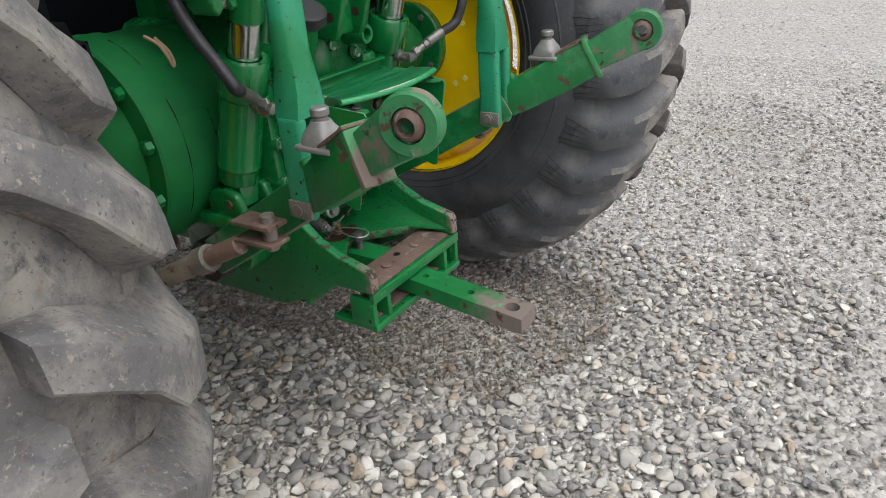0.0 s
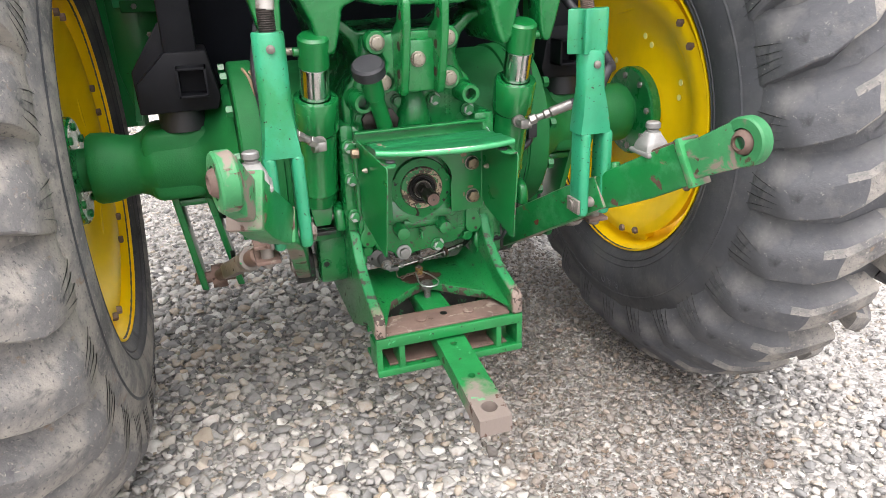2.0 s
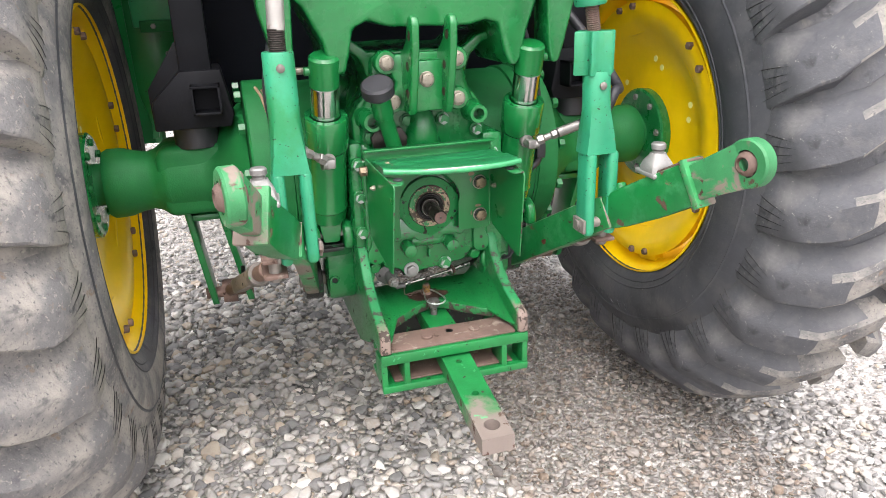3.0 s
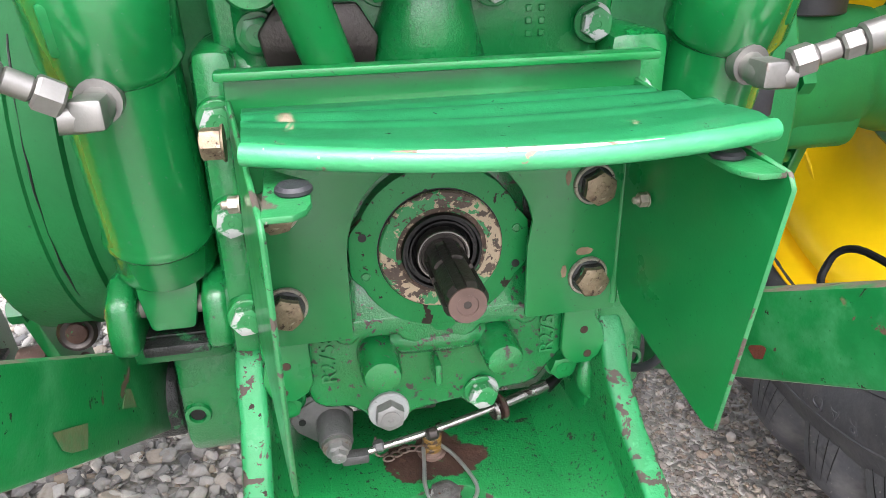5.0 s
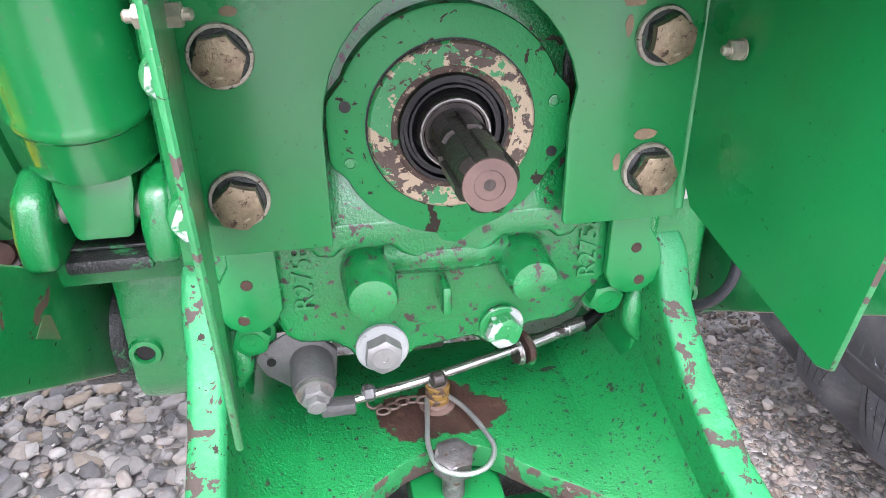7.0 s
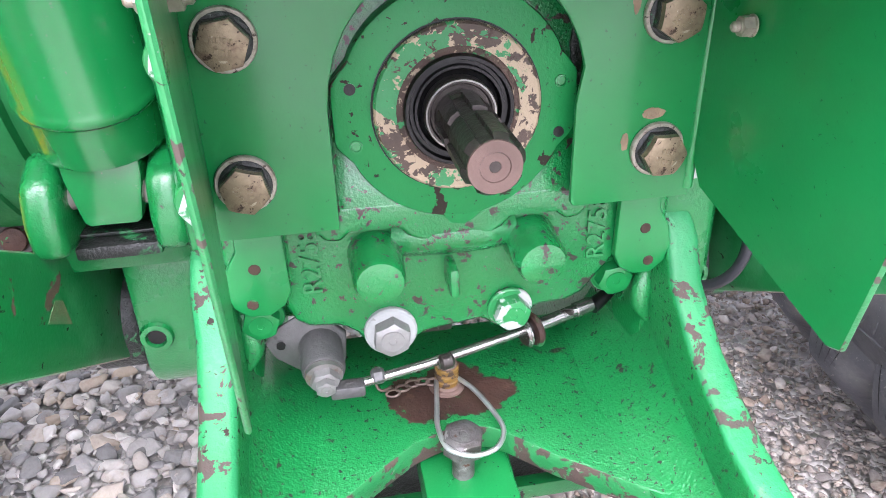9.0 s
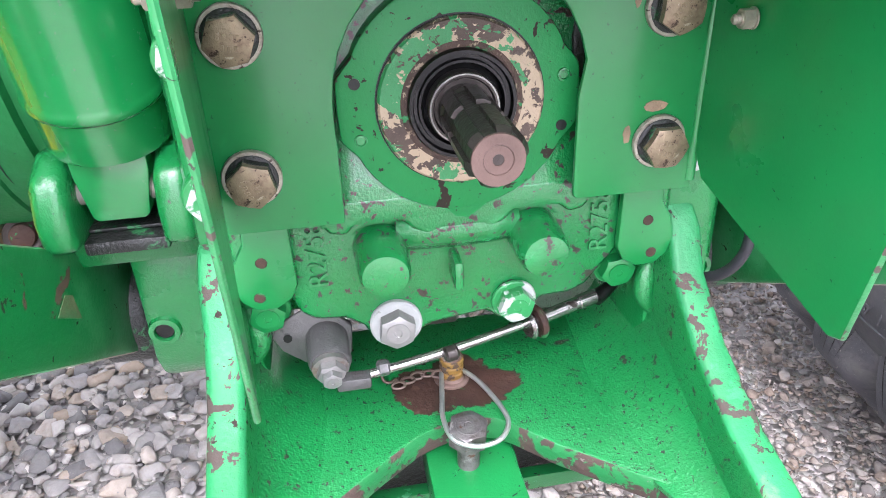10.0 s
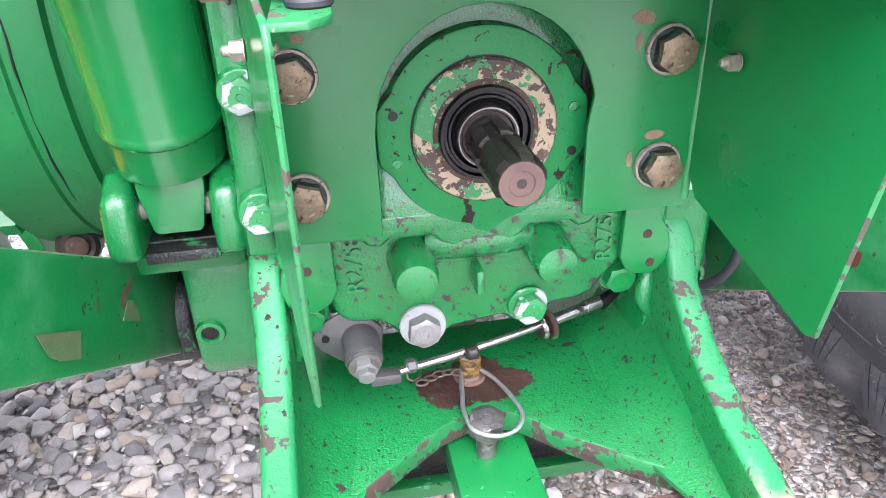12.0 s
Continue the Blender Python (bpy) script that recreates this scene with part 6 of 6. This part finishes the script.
def upper_works():
    out = [(-0.32, 1.55), (-0.32, 1.36), (-0.27, 1.31), (-0.235, 1.24), (-0.222, 1.185), (-0.205, 1.165), (-0.186, 1.172), (-0.176, 1.21), (-0.165, 1.262), (-0.13, 1.278), (-0.10, 1.266), (-0.08, 1.262), (0.07, 1.258), (0.10, 1.258), (0.14, 1.268), (0.17, 1.26), (0.185, 1.195), (0.197, 1.165), (0.215, 1.162), (0.228, 1.185), (0.24, 1.24), (0.265, 1.31), (0.32, 1.37), (0.32, 1.55)]
    part("rockshaft_case", prism(out, "y", -0.015, 0.22, 0.012, 3), green_cast, tractor, "green cast rockshaft case over the housing")
    for s in (-1, 1):
        part("arm_lug", prism([(s * 0.285, 1.42), (s * 0.297, 1.2), (s * 0.303, 1.172), (s * 0.313, 1.162), (s * 0.325, 1.168), (s * 0.338, 1.21), (s * 0.36, 1.30), (s * 0.37, 1.42)], "y", -0.012, 0.06, 0.008, 3), green_cast, tractor, "green cast lug beside the lift piston")
        part("lug_bolt", rod((s * 0.225, 0.018, 1.178), (s * 0.302, 0.018, 1.178), 0.008, seg=12), tan_zinc, tractor)
    cheek = [(0.02, 1.075), (-0.05, 1.072), (-0.06, 1.085), (-0.085, 1.16), (-0.1, 1.22), (-0.105, 1.27), (-0.098, 1.284), (-0.08, 1.288), (-0.062, 1.28), (-0.045, 1.235), (-0.012, 1.215), (0.02, 1.20)]
    spots = ((-0.093, 1.185), (0.072, 1.186), (-0.083, 1.098), (0.073, 1.096))
    br = part("top_link_bracket", joined(
                                          box(-0.045, 0.03, -0.035, 0.02, 1.076, 1.19, 0.008),
                                          prism([(-0.085, 1.2), (-0.04, 1.205), (0.03, 1.205), (0.066, 1.2), (0.072, 1.16), (0.06, 1.14), (0.07, 1.12), (0.075, 1.085), (0.06, 1.076), (-0.07, 1.076), (-0.088, 1.088), (-0.08, 1.12), (-0.072, 1.14), (-0.084, 1.16)], "y", 0.0, 0.03, 0.006),
                                          *[lathe([(0.0, 0), (0.027, 0), (0.0275, 0.024), (0.0245, 0.03), (0, 0.03)], (x, 0.03, z), BACK, 28) for x, z in spots]), green_cast, tractor, "green cast top link bracket with two cheek plates")
    for x in (-0.05, 0.034):
        part("cheek_plate", prism(cheek, "x", x - 0.009, x + 0.009, 0.005, 3), green_cast, br)
    bz = mesh_of("bolt", hex_bm(0.026, 0.009, 0.0175), tan_zinc)
    for x, y, z in ((-0.093, 0.0, 1.185), (0.072, 0.0, 1.186), (-0.083, 0.0, 1.098), (0.073, 0.0, 1.096), (-0.011, -0.035, 1.148)):
        again("bolt", bz, Matrix.Translation((x, y, z)) @ turned(BACK, 14), br, "tan zinc bolt")
    for x in (-0.05, 0.034):
        for y, z, d in ((-0.045, 1.12, 1), (-0.055, 1.18, 1), (-0.078, 1.245, 1), (-0.045, 1.12, -1), (-0.055, 1.18, -1), (-0.078, 1.245, -1)):
            part("bracket_hole", lathe([(0.0105, 0), (0.0105, 0.0006), (0, 0.0006)], (x + d * 0.009, y, z), (d, 0, 0), 16), stain, br, "rusty hole through the cheek")
    fl = part("filler_tube", joined(rod((-0.078, 0.03, 0.985), (-0.112, -0.018, 1.085), 0.0185), rod((-0.109, -0.013, 1.072), (-0.124, -0.042, 1.125), 0.0235)), green_paint, tractor, "slanting green filler tube")
    part("cap", rod((-0.124, -0.042, 1.122), (-0.13, -0.056, 1.15), 0.0365, seg=36, bev=0.005), black_plastic, fl, "black plastic filler cap")
    part("filler_foot", prism([(-0.125, 0.985), (-0.045, 0.98), (-0.04, 1.005), (-0.055, 1.03), (-0.115, 1.03), (-0.13, 1.01)], "y", 0.048, 0.062, 0.003), dark_steel, fl, "dark flange at the foot of the filler tube")


upper_works()


def cab_mount(s):
    m = part("cab_mount", joined(prism([(s * 0.62, 1.03), (s * 0.617, 1.10), (s * 0.545, 1.17), (s * 0.45, 1.17), (s * 0.43, 1.06), (s * 0.44, 1.03)], "y", 0.25, 0.42, 0.006),
                                 prism([(s * 0.624, 1.04), (s * 0.626, 1.125), (s * 0.55, 1.235), (s * 0.5, 1.235), (s * 0.5, 1.04)], "y", 0.30, 0.32, 0.003),
                                 box(min(s * 0.545, s * 0.47), max(s * 0.545, s * 0.47), 0.26, 0.34, 1.1, 1.75, 0.006)), black_paint, tractor, "black steel cab mounting frame")
    x, z, w = s * 0.49, 1.105, 0.034
    part("square_tube", joined(box(x - w, x + w, 0.19, 0.40, z + w - 0.006, z + w, 0.001), box(x - w, x + w, 0.19, 0.40, z - w, z - w + 0.006, 0.001), box(x - w, x - w + 0.006, 0.19, 0.40, z - w, z + w, 0.001), box(x + w - 0.006, x + w, 0.19, 0.40, z - w, z + w, 0.001)), black_paint, m, "open black square tube")
    part("rubber_mount", rod((s * 0.53, 0.33, 0.975), (s * 0.53, 0.33, 1.035), 0.055), black_plastic, m)


for side in (-1, 1):
    cab_mount(side)


def cab():
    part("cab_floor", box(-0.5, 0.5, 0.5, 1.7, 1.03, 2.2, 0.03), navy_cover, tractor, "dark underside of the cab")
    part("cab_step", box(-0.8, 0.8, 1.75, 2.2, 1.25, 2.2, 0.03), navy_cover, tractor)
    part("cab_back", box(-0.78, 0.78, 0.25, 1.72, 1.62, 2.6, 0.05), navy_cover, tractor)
    # Added block: fills the shadowed gap ahead of the axle with near-black.
    part("shade_block", box(-0.50, -0.24, 0.62, 1.3, 0.62, 0.95, 0.03, 3), navy_cover, tractor, "near-black block added for the shade ahead of the axle")
    for s in (-1, 1):
        fp = part("fender_panel", prism([(s * 0.50, 1.75), (s * 0.50, 1.2), (s * 0.585, 1.12), (s * 0.655, 0.96), (s * 0.685, 0.93), (s * 0.715, 1.05), (s * 0.72, 1.75)], "y", 0.92, 0.935, 0.003), green_paint, tractor, "green panel under the fender")
        part("panel_step", prism([(s * 0.50, 1.72), (s * 0.50, 1.25), (s * 0.69, 1.25), (s * 0.70, 1.72)], "y", 0.87, 0.89, 0.004), green_sun, fp, "paler green upper panel")
        part("panel_rail", box(min(s * 0.52, s * 0.67), max(s * 0.52, s * 0.67), 0.85, 0.872, 1.235, 1.27, 0.004), green_dusty, fp)
        part("panel_strip", prism([(s * 0.65, 1.06), (s * 0.672, 1.06), (s * 0.692, 0.9), (s * 0.672, 0.9)], "y", 0.90, 0.91, 0.002), green_sun, fp, "pale green strip of the panel")
        for x, z in ((0.55, 1.253), (0.63, 1.253), (0.60, 1.17)):
            part("panel_bolt", rod((s * x, 0.851, z), (s * x, 0.843, z), 0.009, seg=6), zinc, fp)


cab()


def fender(s):
    """Arched plate over the inner half of the tyre; out of view, kept to block skylight."""
    bm = bmesh.new()
    rows = []
    for i in range(25):
        a = radians(-5 + 140 * i / 24)
        rows.append([bm.verts.new((s * x, AY + r * math.cos(a), AZ + r * math.sin(a))) for x, r in ((0.70, 0.95), (0.73, 1.0), (1.0, 1.0), (1.0, 1.015), (0.715, 1.015), (0.685, 0.95))])
    for a, b in zip(rows, rows[1:]):
        for j in range(6):
            bm.faces.new((a[j], b[j], b[(j + 1) % 6], a[(j + 1) % 6]))
    bm.faces.new(rows[0])
    bm.faces.new(rows[-1][::-1])
    bmesh.ops.recalc_face_normals(bm, faces=bm.faces)
    part("fender", bm, green_paint, tractor, "unseen green fender arched over the tyre, kept for its shade")


fender(-1)
fender(1)
for s in (-1, 1):
    part("link_hanger", joined(prism([(0.122, 0.73), (0.122, 0.60), (0.135, 0.575), (0.20, 0.55), (0.34, 0.55), (0.34, 0.73)], "x", min(s * 0.18, s * 0.252), max(s * 0.18, s * 0.252), 0.01), box(min(s * 0.19, s * 0.30), max(s * 0.19, s * 0.30), 0.112, 0.30, 0.70, 0.735, 0.008)), green_cast, tractor, "green cast hanger of the lower link")
    hb = part("hanger_boss", lathe([(0.014, 0), (0.0125, 0.005), (0.0085, 0.0055), (0.0075, 0.004), (0.0075, 0.001), (0, 0.001)], (s * 0.236, 0.123, 0.632), BACK, 24), green_cast, tractor)
    part("hanger_hole", lathe([(0.0074, 0), (0.007, 0.0012), (0, 0.0012)], (s * 0.236, 0.122, 0.632), BACK, 20), seal_black, hb, "dark threaded hole")


def small_extras():
    """Cable loops, hoses and the pin handle."""
    nut = part("stay_nut", lathe([(0.019, -0.02), (0.021, 0.0), (0.021, 0.012), (0.017, 0.016), (0.013, 0.014), (0, 0.014)], (-0.369, 0.245, 0.678), (0.1, -1, 0.25), 28), dark_steel, tractor, "dark oily collar of the stay")
    part("nut_core", lathe([(0.012, 0), (0.011, 0.004), (0.006, 0.006), (0, 0.006)], (-0.3675, 0.231, 0.6815), (0.1, -1, 0.25), 16), stain, nut, "rusty nut inside the collar")
    eye = [(-0.378, 0.135, 1.135), (-0.368, 0.11, 1.118), (-0.362, 0.10, 1.095), (-0.357, 0.098, 1.078), (-0.351, 0.102, 1.083), (-0.352, 0.11, 1.105), (-0.364, 0.125, 1.13)]
    part("cable_eye", tube(eye, 0.0036, 8, 5), tan_strap, tractor, "tan strap eye lying on the axle case")
    part("corrugated_hose", tube([(0.30, 0.16, 1.25), (0.325, 0.13, 1.12), (0.335, 0.125, 1.02), (0.325, 0.12, 0.95), (0.335, 0.12, 0.90), (0.30, 0.11, 0.875), (0.24, 0.09, 0.87)], lambda f: 0.0095 + 0.0012 * (int(f * 120) % 2), 10, 10), black_plastic, tractor, "black corrugated cable hose")
    part("cable_plug", box(0.322, 0.348, 0.10, 0.13, 0.905, 0.945, 0.004), black_plastic, tractor)
    part("loop_hose", tube([(0.215, 0.07, 0.82), (0.235, 0.06, 0.74), (0.24, 0.06, 0.68), (0.225, 0.08, 0.645), (0.20, 0.12, 0.64)], 0.0048, 10, 8), black_plastic, tractor, "thin black hose")
    ring = []
    for k in range(29):
        t = 2 * math.pi * k / 28
        ring.append((0.483 + 0.018 * math.sin(t), 0.085 + 0.05 * math.copysign(abs(math.cos(t)) ** 0.6, math.cos(t)), 0.716 + 0.026 * math.copysign(abs(math.sin(t)) ** 0.7, math.sin(t))))
    part("pin_handle", tube(ring, 0.0045, 8, 1), black_paint, tractor, "black wire pin handle")


small_extras()


def cast_text(words, size, m, parent, name="cast_letters", depth=0.002, material=None):
    """Raised writing in the built-in font, as a mesh part."""
    cu = bpy.data.curves.new(name, "FONT")
    cu.body, cu.size, cu.extrude, cu.align_x = words, size, depth, "CENTER"
    ob = bpy.data.objects.new(name, cu)
    scene.collection.objects.link(ob)
    me = bpy.data.meshes.new_from_object(ob.evaluated_get(bpy.context.evaluated_depsgraph_get()))
    bpy.data.objects.remove(ob)
    bpy.data.curves.remove(cu)
    me.materials.append(material or green_cast)
    return again(name, me, m, parent)


cover = [o for o in tractor.children if o.name.startswith("rear_cover")][0]
for x, z in ((-0.0955, 0.727), (0.110, 0.731)):
    cast_text("R2758", 0.0195, Matrix.Translation((x, 0.0415, z + 0.002)) @ Matrix.Rotation(radians(90), 4, "X") @ Matrix.Rotation(radians(90), 4, "Z"), cover)
bracket = [o for o in tractor.children if o.name.startswith("top_link_bracket")][0]
for x0 in (-0.05, 0.034):
    for k in range(9):
        f = k / 8
        part("cast_bar", box(x0 - 0.004, x0 + 0.004, -0.0632 - 0.035 * f, -0.060 - 0.035 * f, 1.096 + 0.115 * f, 1.101 + 0.115 * f, 0.0008, 1), green_cast, bracket)
house = [o for o in tractor.children if o.name.startswith("rear_housing")][0]
for r in range(2):
    for k in range(6):
        part("cast_bar", box(0.084 + 0.011 * r, 0.0895 + 0.011 * r, 0.0735, 0.076, 0.996 + 0.010 * k, 1.0015 + 0.010 * k, 0.0008, 1), green_cast, house)

# raised writing on the sidewall, running round the rim
right_wheel = [o for o in tractor.children if o.name.startswith("wheel")][0]
for letter, a in zip("RADIAL", (-79.2, -83.4, -87.6, -91.4, -94.6, -98.6)):
    ca, sa = math.cos(radians(a)), math.sin(radians(a))
    along_, out_ = Vector((0, -sa, -ca)), Vector((0, -ca, sa))
    m = Matrix((along_, out_, along_.cross(out_))).transposed().to_4x4()
    cast_text(letter, 0.04, Matrix.Translation((0.7262, -0.55 * ca, 0.55 * sa)) @ m, right_wheel, "raised_letter", 0.003, rubber_mid)
for s in (-1, 1):
    part("web_boss", tube([(s * 0.157, 0.064, 0.69), (s * 0.153, 0.057, 0.675), (s * 0.151, 0.053, 0.655), (s * 0.157, 0.05, 0.64)], lambda f: 0.003 + 0.0055 * math.sin(math.pi * f), 14, 5), support_paint, sup)
